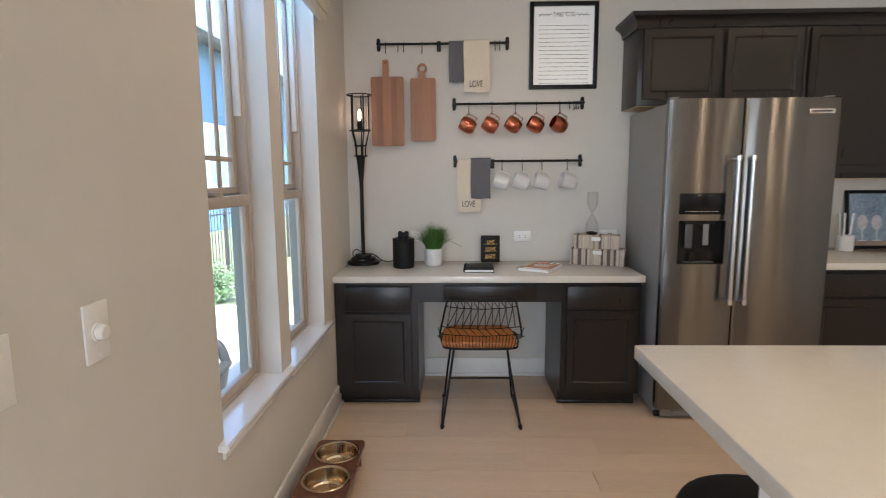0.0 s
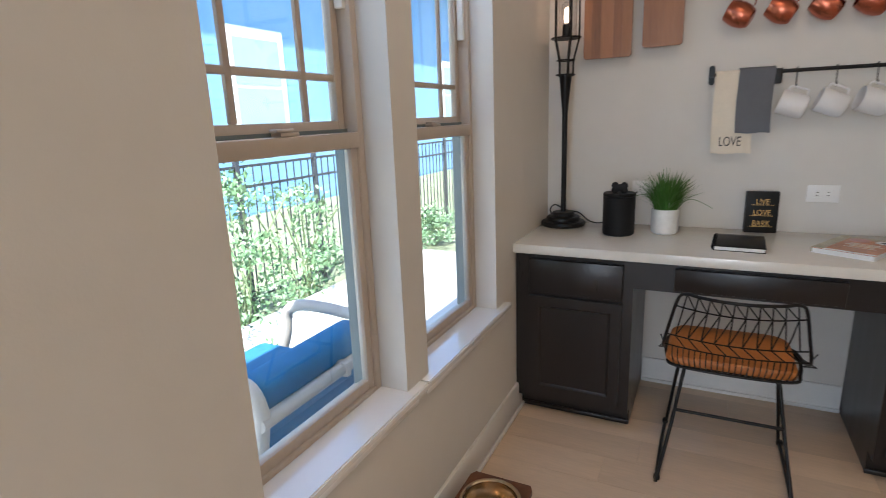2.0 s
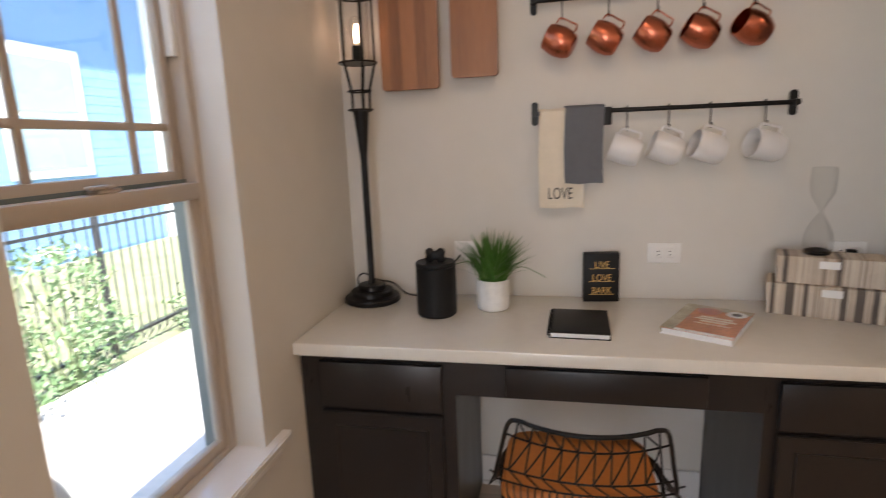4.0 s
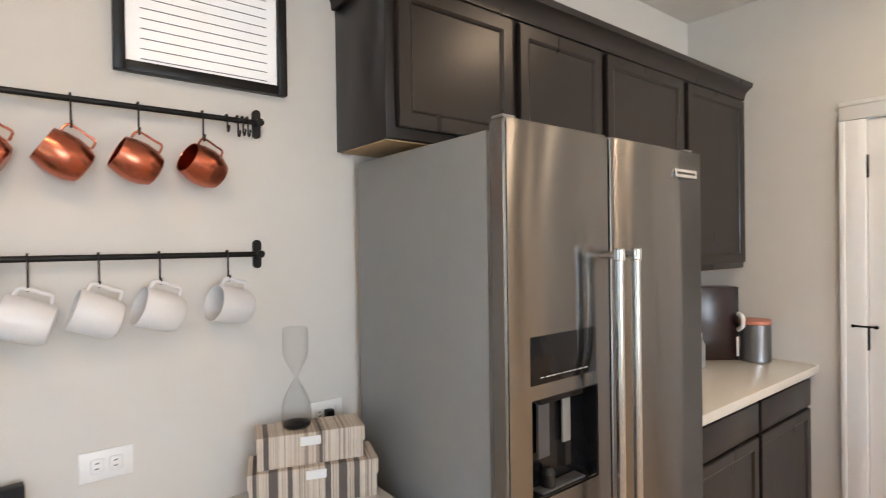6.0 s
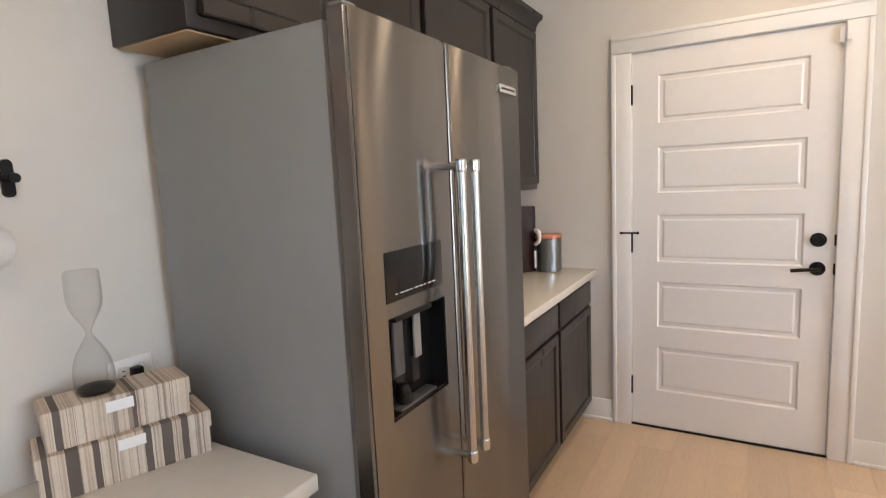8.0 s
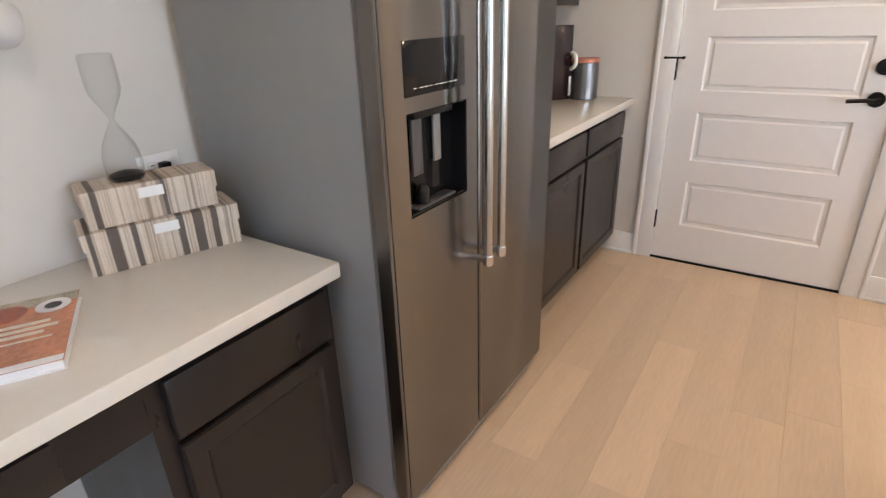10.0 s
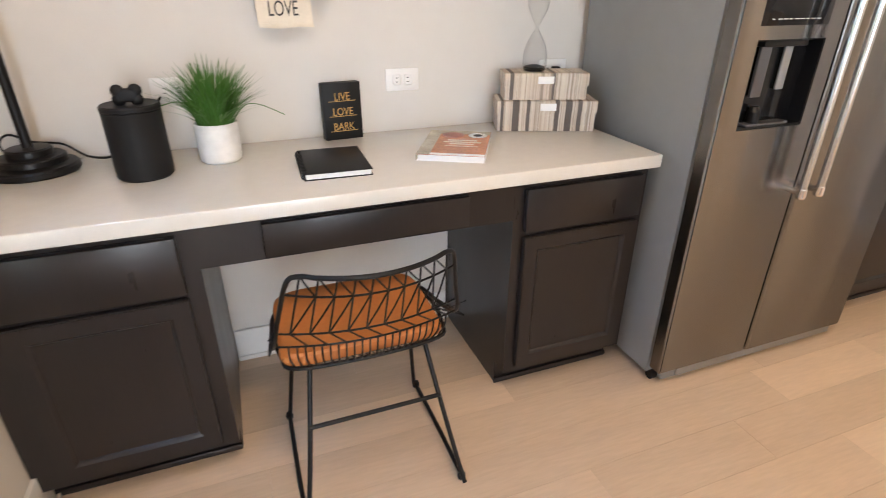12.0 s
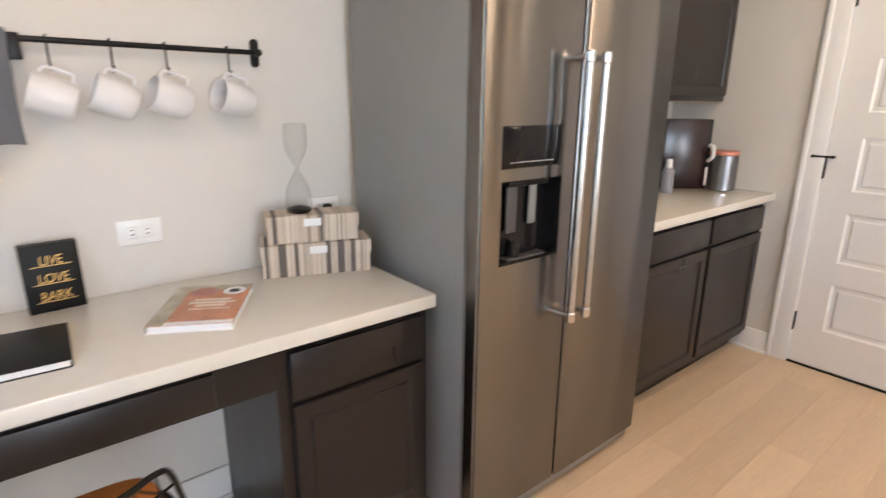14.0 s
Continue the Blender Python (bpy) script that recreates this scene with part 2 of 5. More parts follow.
def mesh_of(name, bm, mat, origin=(0, 0, 0), sharp=25):
    bmesh.ops.translate(bm, vec=-Vector(origin), verts=bm.verts)
    me = bpy.data.meshes.new(name)
    bm.to_mesh(me)
    bm.free()
    me.materials.append(mat)
    me.shade_smooth()
    me.set_sharp_from_angle(angle=radians(sharp))
    return me


ORIGIN = {}


def thing(name, at, label, category, group="", kind=""):
    ob = new(name)
    ob.empty_display_size = 0.05
    ob.location = at
    ORIGIN[ob.name] = Vector(at)
    return tagged(ob, label, category, group, kind)


def part(name, bm, mat, parent, label="", sharp=25):
    """One mesh under a thing or a part; bm in world metres."""
    o = ORIGIN[parent.name]
    ob = new(name, mesh_of(name, bm, mat, o, sharp))
    ob.parent = parent
    ORIGIN[ob.name] = o
    return tagged(ob, label)


def solid(name, bm, mat, label, category, at=(0, 0, 0), group="", kind=""):
    """A thing of one mesh."""
    ob = new(name, mesh_of(name, bm, mat, at))
    ob.location = at
    ORIGIN[ob.name] = Vector(at)
    return tagged(ob, label, category, group, kind)


def panel(x0, x1, z0, z1, y, rail=0.055, th=0.02):
    """A cabinet door facing -y: a frame with a recessed centre, front plane at y."""
    bm = box(x0, x1, y, y + th, z0, z1)
    f = min((f for f in bm.faces), key=lambda f: f.calc_center_median().y)
    bmesh.ops.bevel(bm, geom=list(bm.edges), offset=0.003, segments=2, affect="EDGES")
    f = min((f for f in bm.faces if f.normal.y < -0.99), key=lambda f: -f.calc_area())
    r = bmesh.ops.inset_region(bm, faces=[f], thickness=rail)
    r = bmesh.ops.inset_region(bm, faces=[f], thickness=0.010, depth=-0.004)
    r = bmesh.ops.inset_region(bm, faces=[f], thickness=0.006, depth=-0.005)
    return bm


def text_mesh(body, size, m, mat, name, parent, extrude=0.001, label=""):
    cu = bpy.data.curves.new("text", "FONT")
    cu.body, cu.size, cu.extrude, cu.align_x, cu.align_y = body, size, extrude, "CENTER", "CENTER"
    tmp = bpy.data.objects.new("text", cu)
    me = bpy.data.meshes.new_from_object(tmp)
    bpy.data.objects.remove(tmp)
    bm = bmesh.new()
    bm.from_mesh(me)
    bpy.data.meshes.remove(me)
    return part(name, turn(bm, m), mat, parent, label)


# ---- structure ----
LX, BY, RX, CZ = -0.66, 3.60, 3.377, 2.745
EX = 6.6
W1 = (1.545, 2.105)
W2 = (2.235, 2.835)
SILL, HEAD = 0.58, 2.42
solid("floor", box(LX - 0.2, EX + 0.2, RY - 0.2, BY + 0.2, -0.15, -0.006), GROUT, "subfloor beneath the oak planks", "floor", kind="structure")
solid("ceiling", box(LX - 0.2, EX + 0.2, RY - 0.2, BY + 0.2, CZ, CZ + 0.12), CEIL, "flat off-white painted ceiling", "ceiling", kind="structure")
solid("wall_back", box(LX - 0.17, RX + 0.12, BY, BY + 0.12, -0.15, CZ), PAINT, "light greige painted wall behind the desk", "wall", kind="structure")
T = 0.17
# the opening at y -3.62 to -1.58 is unseen, added for the side lamp
left = join(
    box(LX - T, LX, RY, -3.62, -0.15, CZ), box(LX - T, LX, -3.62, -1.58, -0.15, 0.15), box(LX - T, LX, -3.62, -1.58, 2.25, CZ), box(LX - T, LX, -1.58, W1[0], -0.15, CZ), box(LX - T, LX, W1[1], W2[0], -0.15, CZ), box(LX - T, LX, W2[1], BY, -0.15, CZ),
    box(LX - T, LX, W1[0], W1[1], -0.15, SILL - 0.012), box(LX - T, LX, W1[0], W1[1], HEAD, CZ),
    box(LX - T, LX, W2[0], W2[1], -0.15, SILL - 0.012), box(LX - T, LX, W2[0], W2[1], HEAD, CZ))
solid("wall_left", left, PAINT, "greige painted wall with two tall windows and an added unseen opening", "wall", kind="structure")
D0, D1, DH = 1.871, 2.773, 2.042
right = join(box(RX, RX + 0.12, 0.6, D0 - 0.02, -0.15, CZ), box(RX, RX + 0.12, D1 + 0.02, BY, -0.15, CZ), box(RX, RX + 0.12, D0 - 0.02, D1 + 0.02, DH + 0.02, CZ))
solid("wall_right", right, PAINT, "greige painted wall around a white door", "wall", kind="structure")
# unseen deep room, added so the fridge reflects something darker
solid("wall_side", join(box(RX + 0.12, EX, 0.6, 0.72, -0.15, CZ), box(EX, EX + 0.12, RY - 0.12, 0.72, -0.15, CZ)), PAINT, "plain greige walls of an unseen deep room, added for dark reflections", "wall", kind="structure")
rear = join(box(LX - T, -0.57, RY - 0.12, RY, -0.15, CZ), box(0.97, EX, RY - 0.12, RY, -0.15, CZ), box(-0.57, 0.97, RY - 0.12, RY, 2.32, CZ), box(-0.57, 0.97, RY - 0.12, RY, -0.15, 0.17))
solid("wall_rear", rear, PAINT, "plain unseen greige wall with an added wide opening", "wall", kind="structure")


solid("baseboard", join(box(LX, LX + 0.014, RY, 3.13, 0, 0.135, 0.004), box(LX + 0.014, LX + 0.026, RY, 3.13, 0, 0.018, 0.005)), TRIM, "white painted baseboard under the windows", "baseboard", kind="structure")
solid("baseboard", join(box(-0.158, 0.678, BY - 0.014, BY, 0, 0.125, 0.004), box(-0.158, 0.678, BY - 0.026, BY - 0.014, 0, 0.018, 0.005)), TRIM, "white painted baseboard in the knee space", "baseboard", kind="structure")
solid("baseboard", join(box(RX - 0.014, RX, 2.876, 3.08, 0, 0.125, 0.004), box(RX - 0.026, RX - 0.014, 2.876, 3.08, 0, 0.018, 0.005)), TRIM, "white painted baseboard beside the door", "baseboard", kind="structure")
solid("baseboard", join(box(RX - 0.014, RX, 0.6, 1.767, 0, 0.125, 0.004), box(RX - 0.026, RX - 0.014, 0.6, 1.767, 0, 0.018, 0.005)), TRIM, "white painted baseboard beside the door", "baseboard", kind="structure")


def sill_board(xb, y0, y1, s0, s1):
    """Window stool with horns past the opening."""
    bm = bmesh.new()
    pts = [(xb, y0), (LX, y0), (LX, s0), (LX + 0.032, s0), (LX + 0.032, s1), (LX, s1), (LX, y1), (xb, y1)]
    f = bm.faces.new([bm.verts.new((x, y, SILL - 0.022)) for x, y in pts])
    e = bmesh.ops.extrude_face_region(bm, geom=[f])
    bmesh.ops.translate(bm, vec=(0, 0, 0.022), verts=[v for v in e["geom"] if isinstance(v, bmesh.types.BMVert)])
    bmesh.ops.recalc_face_normals(bm, faces=bm.faces)
    bmesh.ops.bevel(bm, geom=[e for e in bm.edges if e.verts[0].co.x > LX + 0.03 and e.verts[1].co.x > LX + 0.03], offset=0.004, segments=2, affect="EDGES")
    return bm


def window(name, y0, y1, sill0, sill1):
    w = thing(name, (LX - 0.1, (y0 + y1) / 2, SILL), "tall single-hung window with almond vinyl frame and deep white sill", "window", kind="structure")
    xo, xi = LX - 0.165, LX - 0.088
    part("window_sill", sill_board(xi - 0.02, y0, y1, sill0, sill1), SILLW, w, "white painted sill")
    part("apron", box(LX, LX + 0.010, sill0 + 0.025, sill1 - 0.025, SILL - 0.06, SILL - 0.022, 0.003), TRIM, w)
    f, fb = 0.026, 0.014
    part("window_frame", join(box(xo, xi, y0, y0 + f, SILL, HEAD, 0.003), box(xo, xi, y1 - f, y1, SILL, HEAD, 0.003),
                              box(xo, xi, y0 + f, y1 - f, HEAD - f, HEAD, 0.003), box(xo, xi, y0 + f, y1 - f, SILL, SILL + fb, 0.003)), VINYL, w)
    for ya, yb in ((y0 + f, y0 + f + 0.010), (y1 - f - 0.010, y1 - f)):
        part("screen_track", box(xo + 0.002, xi - 0.038, ya, yb, SILL + fb, 1.30), TRACK_SHADE, w, "dark exterior screen track")
    mz = 1.315
    a, b = y0 + f, y1 - f
    s = 0.026
    lo = part("lower_sash", join(box(xi - 0.035, xi - 0.008, a, a + s, SILL + fb, mz, 0.003), box(xi - 0.035, xi - 0.008, b - s, b, SILL + fb, mz, 0.003),
                                 box(xi - 0.035, xi - 0.008, a + s, b - s, SILL + fb, SILL + fb + 0.03, 0.003), box(xi - 0.04, xi + 0.004, a, b, mz - 0.035, mz + 0.005, 0.004)), VINYL, w)
    part("sash_lock", join(box(xi - 0.03, xi, (a + b) / 2 - 0.03, (a + b) / 2 + 0.03, mz + 0.005, mz + 0.014, 0.003), box(xi - 0.02, xi + 0.004, (a + b) / 2 - 0.045, (a + b) / 2 + 0.01, mz + 0.014, mz + 0.022, 0.003)), VINYL, lo)
    # dark strip standing in for the shadow line where the sashes meet
    part("sash_gap_shade", box(xi - 0.0405, xi - 0.034, a, b, mz + 0.004, mz + 0.014), TRACK_SHADE, lo, "dark strip for the shadow line between the sashes")
    p = part("pane", box(xi - 0.024, xi - 0.018, a + s - 0.004, b - s + 0.004, SILL + fb + 0.026, mz - 0.03), GLASS, lo)
    p.visible_shadow = False
    up = part("upper_sash", join(box(xo + 0.008, xi - 0.04, a, a + s, mz - 0.02, HEAD - f, 0.003), box(xo + 0.008, xi - 0.04, b - s, b, mz - 0.02, HEAD - f, 0.003),
                                 box(xo + 0.008, xi - 0.04, a + s, b - s, HEAD - f - s, HEAD - f, 0.003), box(xo + 0.008, xi - 0.04, a + s, b - s, mz - 0.02, mz + 0.035, 0.003)), VINYL, w)
    p = part("pane", box(xo + 0.016, xo + 0.022, a + s - 0.004, b - s + 0.004, mz + 0.03, HEAD - f - s + 0.004), GLASS, up)
    p.visible_shadow = False
    g0, g1, h0, h1 = a + s, b - s, mz + 0.035, HEAD - f - s
    mx = xo + 0.022
    m = 0.009
    bars = []
    for y in (g0 + 0.115, g1 - 0.115):
        bars.append(box(mx, mx + 0.012, y - m, y + m, h0, h1, 0.003))
    for z in (h0 + 0.105, h1 - 0.105):
        bars.append(box(mx + 0.001, mx + 0.011, g0, g1, z - m, z + m, 0.003))
    for bm in bars:
        part("muntin", bm, VINYL, up)
    part("jamb_stop", box(xi - 0.038, xi - 0.012, b - 0.012, b + 0.002, 1.62, HEAD - f, 0.002), PLASTIC, w, "pale sash stop strip")
    return w


window("window_1", *W1, 1.502, 2.178)
window("window_2", *W2, 2.185, 2.932)

# the five-panel door
door = thing("door_1", (RX, (D0 + D1) / 2, 0), "closed white five-panel door with black hardware", "door", kind="structure")
bm = bmesh.new()
ys = [D0, 1.992, 2.645, D1]
zs = [0.012, 0.218, 0.470, 0.583, 0.835, 0.942, 1.198, 1.312, 1.554, 1.676, 1.919, DH]
grid = [[bm.verts.new((RX + 0.004, y, z)) for y in ys] for z in zs]
cells = []
for i in range(len(zs) - 1):
    for j in range(3):
        fa = bm.faces.new((grid[i][j], grid[i + 1][j], grid[i + 1][j + 1], grid[i][j + 1]))
        if j == 1 and i % 2 == 1:
            cells.append(fa)
bmesh.ops.recalc_face_normals(bm, faces=bm.faces)
if bm.faces[0].normal.x > 0:
    bmesh.ops.reverse_faces(bm, faces=bm.faces)
for fa in cells:
    bmesh.ops.inset_region(bm, faces=[fa], thickness=0.012, depth=-0.009)
    bmesh.ops.inset_region(bm, faces=[fa], thickness=0.022, depth=0.0)
    bmesh.ops.inset_region(bm, faces=[fa], thickness=0.014, depth=0.005)
slab = join(bm, box(RX + 0.016, RX + 0.04, D0, D1, 0.012, DH))
part("door_leaf", slab, DOORW, door, sharp=8)
part("threshold", box(RX - 0.004, RX + 0.06, D0 - 0.01, D1 + 0.01, 0.0, 0.010, 0.002), BLACKM, door, "dark threshold strip")
CW = 0.1
for a, b in ((D0 - 0.004 - CW, D0 - 0.004), (D1 + 0.004, D1 + 0.004 + CW)):
    o0, o1 = (a, a + 0.022) if a < 2.2 else (b - 0.022, b)
    part("casing", join(box(RX - 0.016, RX, a, b, 0, DH + 0.004, 0.003), box(RX - 0.023, RX - 0.014, o0, o1, 0, DH + 0.004, 0.004)), TRIM, door)
part("casing", join(box(RX - 0.016, RX, D0 - 0.004 - CW, D1 + 0.004 + CW, DH + 0.006, DH + 0.092, 0.003), box(RX - 0.023, RX - 0.014, D0 - 0.004 - CW, D1 + 0.004 + CW, DH + 0.07, DH + 0.092, 0.004)), TRIM, door)
part("jamb", join(box(RX + 0.001, RX + 0.1, D0 - 0.019, D0 - 0.003, 0, DH + 0.018), box(RX + 0.001, RX + 0.1, D1 + 0.003, D1 + 0.019, 0, DH + 0.018), box(RX + 0.001, RX + 0.1, D0 - 0.003, D1 + 0.003, DH + 0.003, DH + 0.018)), TRIM, door)
for z in (0.24, 1.045, 1.83):
    part("hinge", join(box(RX - 0.004, RX + 0.006, D1 - 0.004, D1 + 0.012, z - 0.048, z + 0.048, 0.002), tube([(RX - 0.006, D1 + 0.002, z - 0.052), (RX - 0.006, D1 + 0.002, z + 0.052)], 0.006)), BLACKM, door, "black hinge")
part("hinge_stop", join(rod((RX - 0.012, D1 - 0.03, 1.10), (RX - 0.016, D1 + 0.055, 1.10), 0.005), rod((RX - 0.02, D1 + 0.055, 1.10), (RX - 0.008, D1 + 0.055, 1.10), 0.008), rod((RX - 0.018, D1 - 0.03, 1.10), (RX - 0.004, D1 - 0.03, 1.10), 0.008)), BLACKM, door, "black hinge-pin stop")


def rose(y, z):
    return turn(lathe([(0, 0), (0.033, 0), (0.033, 0.006), (0.028, 0.012), (0, 0.012)], 28), Matrix.Translation((RX + 0.004, y, z)) @ pose(0, 0, 0, 0, -90, 0))


part("deadbolt", join(rose(1.936, 1.073), turn(lathe([(0.024, 0.012), (0.022, 0.024), (0, 0.025)], 24), Matrix.Translation((RX + 0.004, 1.936, 1.073)) @ pose(0, 0, 0, 0, -90, 0))), BLACKM, door, "black deadbolt")
part("door_handle", join(rose(1.936, 0.936), rod((RX, 1.936, 0.936), (RX - 0.05, 1.936, 0.936), 0.011), tube(curve_pts([(RX - 0.048, 1.925, 0.936), (RX - 0.05, 1.97, 0.937), (RX - 0.049, 2.045, 0.93)]), 0.009)), BLACKM, door, "black lever handle")
for z in (1.073, 0.936):
    part("strike_plate", box(RX - 0.003, RX + 0.006, D0 - 0.0055, D0 + 0.0035, z - 0.026, z + 0.026, 0.001), BLACKM, door, "black latch edge plate")
part("alarm_contact", join(box(RX - 0.03, RX - 0.016, D0 - 0.02, D0 - 0.004, 1.96, 2.03, 0.002), box(RX - 0.02, RX + 0.004, D0 + 0.002, D0 + 0.022, 1.955, 2.02, 0.002)), PLASTIC, door, "white door contact sensor")

for cx, cy in CANS:
    c = thing("recessed_light", (cx, cy, CZ), "unseen white recessed ceiling light, switched on", "ceiling light", "recessed ceiling lights")
    part("trim_ring", lathe([(0.058, -0.001), (0.085, -0.001), (0.088, -0.006), (0.06, -0.009), (0.058, -0.001)], 28, (cx, cy, CZ)), TRIM, c)

# ---- desk run ----
CT = 0.811
FY = 3.055


def base_cabinet(name, x0, x1, f0, f1, yf, top, zsplit, zdoor, doors, label, toe, deep=BY, seen=None):
    """Base cabinet: carcass on a toe kick, drawer fronts over doors."""
    c = thing(name, ((x0 + x1) / 2, yf, 0), label, "cabinet", "base cabinets")
    part("body", join(box(x0, x1, yf + 0.021, deep - 0.002, zdoor - 0.03, top), box(x0, x1, toe, deep - 0.002, 0.0, zdoor - 0.03), box(x0 - 0.004 if seen else x0, x1, toe - 0.012, toe, 0.0, 0.02, 0.004)), DARK, c)
    for a, b in doors:
        part("drawer_front", box(a, b, yf, yf + 0.02, zsplit + 0.008, top - 0.026, 0.003), DARK, c)
        part("cabinet_door", panel(a, b, zdoor, zsplit - 0.008, yf), DARK, c, sharp=8)
    return c


base_cabinet("base_cabinet", LX + 0.003, -0.162, 0, 0, FY, CT - 0.041, 0.588, 0.112, [(-0.592, -0.202)], "dark espresso base cabinet with drawer and panelled door", 3.142)
base_cabinet("base_cabinet", 0.681, 1.145, 0, 0, FY, CT - 0.041, 0.602, 0.118, [(0.714, 1.12)], "dark espresso base cabinet with drawer beside the fridge", 3.142, seen=True)
ap = thing("desk_apron", (0.26, FY, 0.65), "dark espresso apron with a shallow pencil drawer", "drawer")
part("rail", box(-0.162, 0.681, FY + 0.021, FY + 0.041, 0.648, CT - 0.041), DARK, ap)
part("drawer_front", box(-0.011, 0.534, FY + 0.001, FY + 0.021, 0.662, CT - 0.062, 0.003), DARK, ap)
part("drawer_box", box(0.0, 0.52, FY + 0.041, BY - 0.1, 0.67, CT - 0.06), DARK, ap)
solid("desk_worktop", box(LX + 0.002, 1.151, 3.03, BY - 0.002, CT - 0.04, CT, 0.005, 3), QUARTZ, "off-white quartz desk worktop", "worktop", (0.25, 3.3, CT - 0.04))

# ---- refrigerator ----
FX0, FX1, FM, FF = 1.190, 2.078, 1.580, 2.902
fr = thing("refrigerator", (1.62, 3.2, 0), "stainless side-by-side refrigerator with grey sides", "refrigerator")
part("body", box(FX0 + 0.004, FX1 - 0.004, FF + 0.062, BY - 0.04, 0.03, 1.762, 0.006), FRSIDE, fr, "grey enamel cabinet")
part("gasket", box(FX0 + 0.02, FX1 - 0.02, FF + 0.052, FF + 0.064, 0.07, 1.755), SLOT, fr)


def fridge_door(name, x0, x1, hole=None):
    y0, y1, z0, z1 = FF, FF + 0.053, 0.062, 1.782
    if not hole:
        return part(name, box(x0, x1, y0, y1, z0, z1, 0.008, 3), STEEL, fr)
    a, b, c, d = hole
    bm = bmesh.new()
    xs, zz = [x0, a, b, x1], [z0, c, d, z1]
    v = [[bm.verts.new((x, y0, z)) for x in xs] for z in zz]
    w = [[bm.verts.new((x, y1, z)) for x in xs] for z in zz]
    for i in range(3):
        for j in range(3):
            if (i, j) != (1, 1):
                bm.faces.new((v[i][j], v[i][j + 1], v[i + 1][j + 1], v[i + 1][j]))
            bm.faces.new((w[i][j], w[i + 1][j], w[i + 1][j + 1], w[i][j + 1]))
    for k in range(3):
        bm.faces.new((v[0][k], w[0][k], w[0][k + 1], v[0][k + 1]))
        bm.faces.new((v[3][k], v[3][k + 1], w[3][k + 1], w[3][k]))
        bm.faces.new((v[k][0], v[k + 1][0], w[k + 1][0], w[k][0]))
        bm.faces.new((v[k][3], w[k][3], w[k + 1][3], v[k + 1][3]))
    # reveal of the opening
    q = [v[1][1], v[1][2], v[2][2], v[2][1]]
    r = [bm.verts.new((p.co.x, y0 + 0.045, p.co.z)) for p in q]
    for k in range(4):
        bm.faces.new((q[k], r[k], r[(k + 1) % 4], q[(k + 1) % 4]))
    bmesh.ops.recalc_face_normals(bm, faces=bm.faces)
    outer = [e for e in bm.edges if len(e.link_faces) == 2 and e.calc_face_angle(0) > 1.2 and (abs(e.verts[0].co.x - x0) < 1e-5 and abs(e.verts[1].co.x - x0) < 1e-5 or abs(e.verts[0].co.x - x1) < 1e-5 and abs(e.verts[1].co.x - x1) < 1e-5 or abs(e.verts[0].co.z - z1) < 1e-5 and abs(e.verts[1].co.z - z1) < 1e-5 or abs(e.verts[0].co.z - z0) < 1e-5 and abs(e.verts[1].co.z - z0) < 1e-5)]
    bmesh.ops.bevel(bm, geom=outer, offset=0.007, segments=3, affect="EDGES")
    return part(name, bm, STEEL, fr)


DX0, DX1 = 1.268, 1.518
ld = fridge_door("freezer_door", FX0, FM - 0.003, (DX0, DX1, 0.900, 1.138))
rd = fridge_door("fridge_door", FM + 0.003, FX1)
part("dispenser_back", box(DX0 - 0.001, DX1 + 0.001, FF + 0.044, FF + 0.05, 0.899, 1.139), BLACKG, ld, "glossy black dispenser niche")
part("dispenser_floor", box(DX0, DX1, FF + 0.004, FF + 0.044, 0.901, 0.907), BLACKG, ld)
part("dispenser_cheek", box(DX0, DX0 + 0.004, FF + 0.002, FF + 0.044, 0.907, 1.134), BLACKG, ld)
part("dispenser_cheek", box(DX1 - 0.004, DX1, FF + 0.002, FF + 0.044, 0.907, 1.134), BLACKG, ld)
part("dispenser_top", box(DX0, DX1, FF + 0.002, FF + 0.044, 1.134, 1.138), BLACKG, ld)
part("dispenser_screen", box(DX0 - 0.003, DX1 - 0.008, FF - 0.002, FF + 0.004, 1.172, 1.285, 0.0015), BLACKG, ld, "glossy black control panel")
for i in range(9):
    part("panel_mark", box(DX0 + 0.03 + i * 0.02, DX0 + 0.03 + i * 0.02 + (0.014 if i % 3 else 0.009), FF - 0.0026, FF - 0.0018, 1.187, 1.189), PAPER, ld, "small white control legend")
PADDLE = material("grey_dispenser_plastic", (0.07, 0.07, 0.075), 0.3)
part("dispenser_paddle", box(1.315, 1.355, FF + 0.022, FF + 0.032, 0.985, 1.12, 0.003), PADDLE, ld, "grey dispenser paddle")
part("dispenser_paddle", box(1.415, 1.445, FF + 0.03, FF + 0.038, 1.0, 1.12, 0.003), FRSIDE, ld, "dark grey dispenser paddle")
part("drip_tray", box(1.31, 1.47, FF + 0.006, FF + 0.042, 0.907, 0.913, 0.002), PADDLE, ld, "grey drip tray")
part("nozzle", lathe([(0, 0), (0.018, 0), (0.018, 0.03), (0.01, 0.045), (0, 0.045)], 16, (1.35, FF + 0.026, 0.914)), BLACKM, ld)
part("nozzle_block", box(1.31, 1.47, FF + 0.01, FF + 0.043, 1.118, 1.134, 0.003), BLACKM, ld)
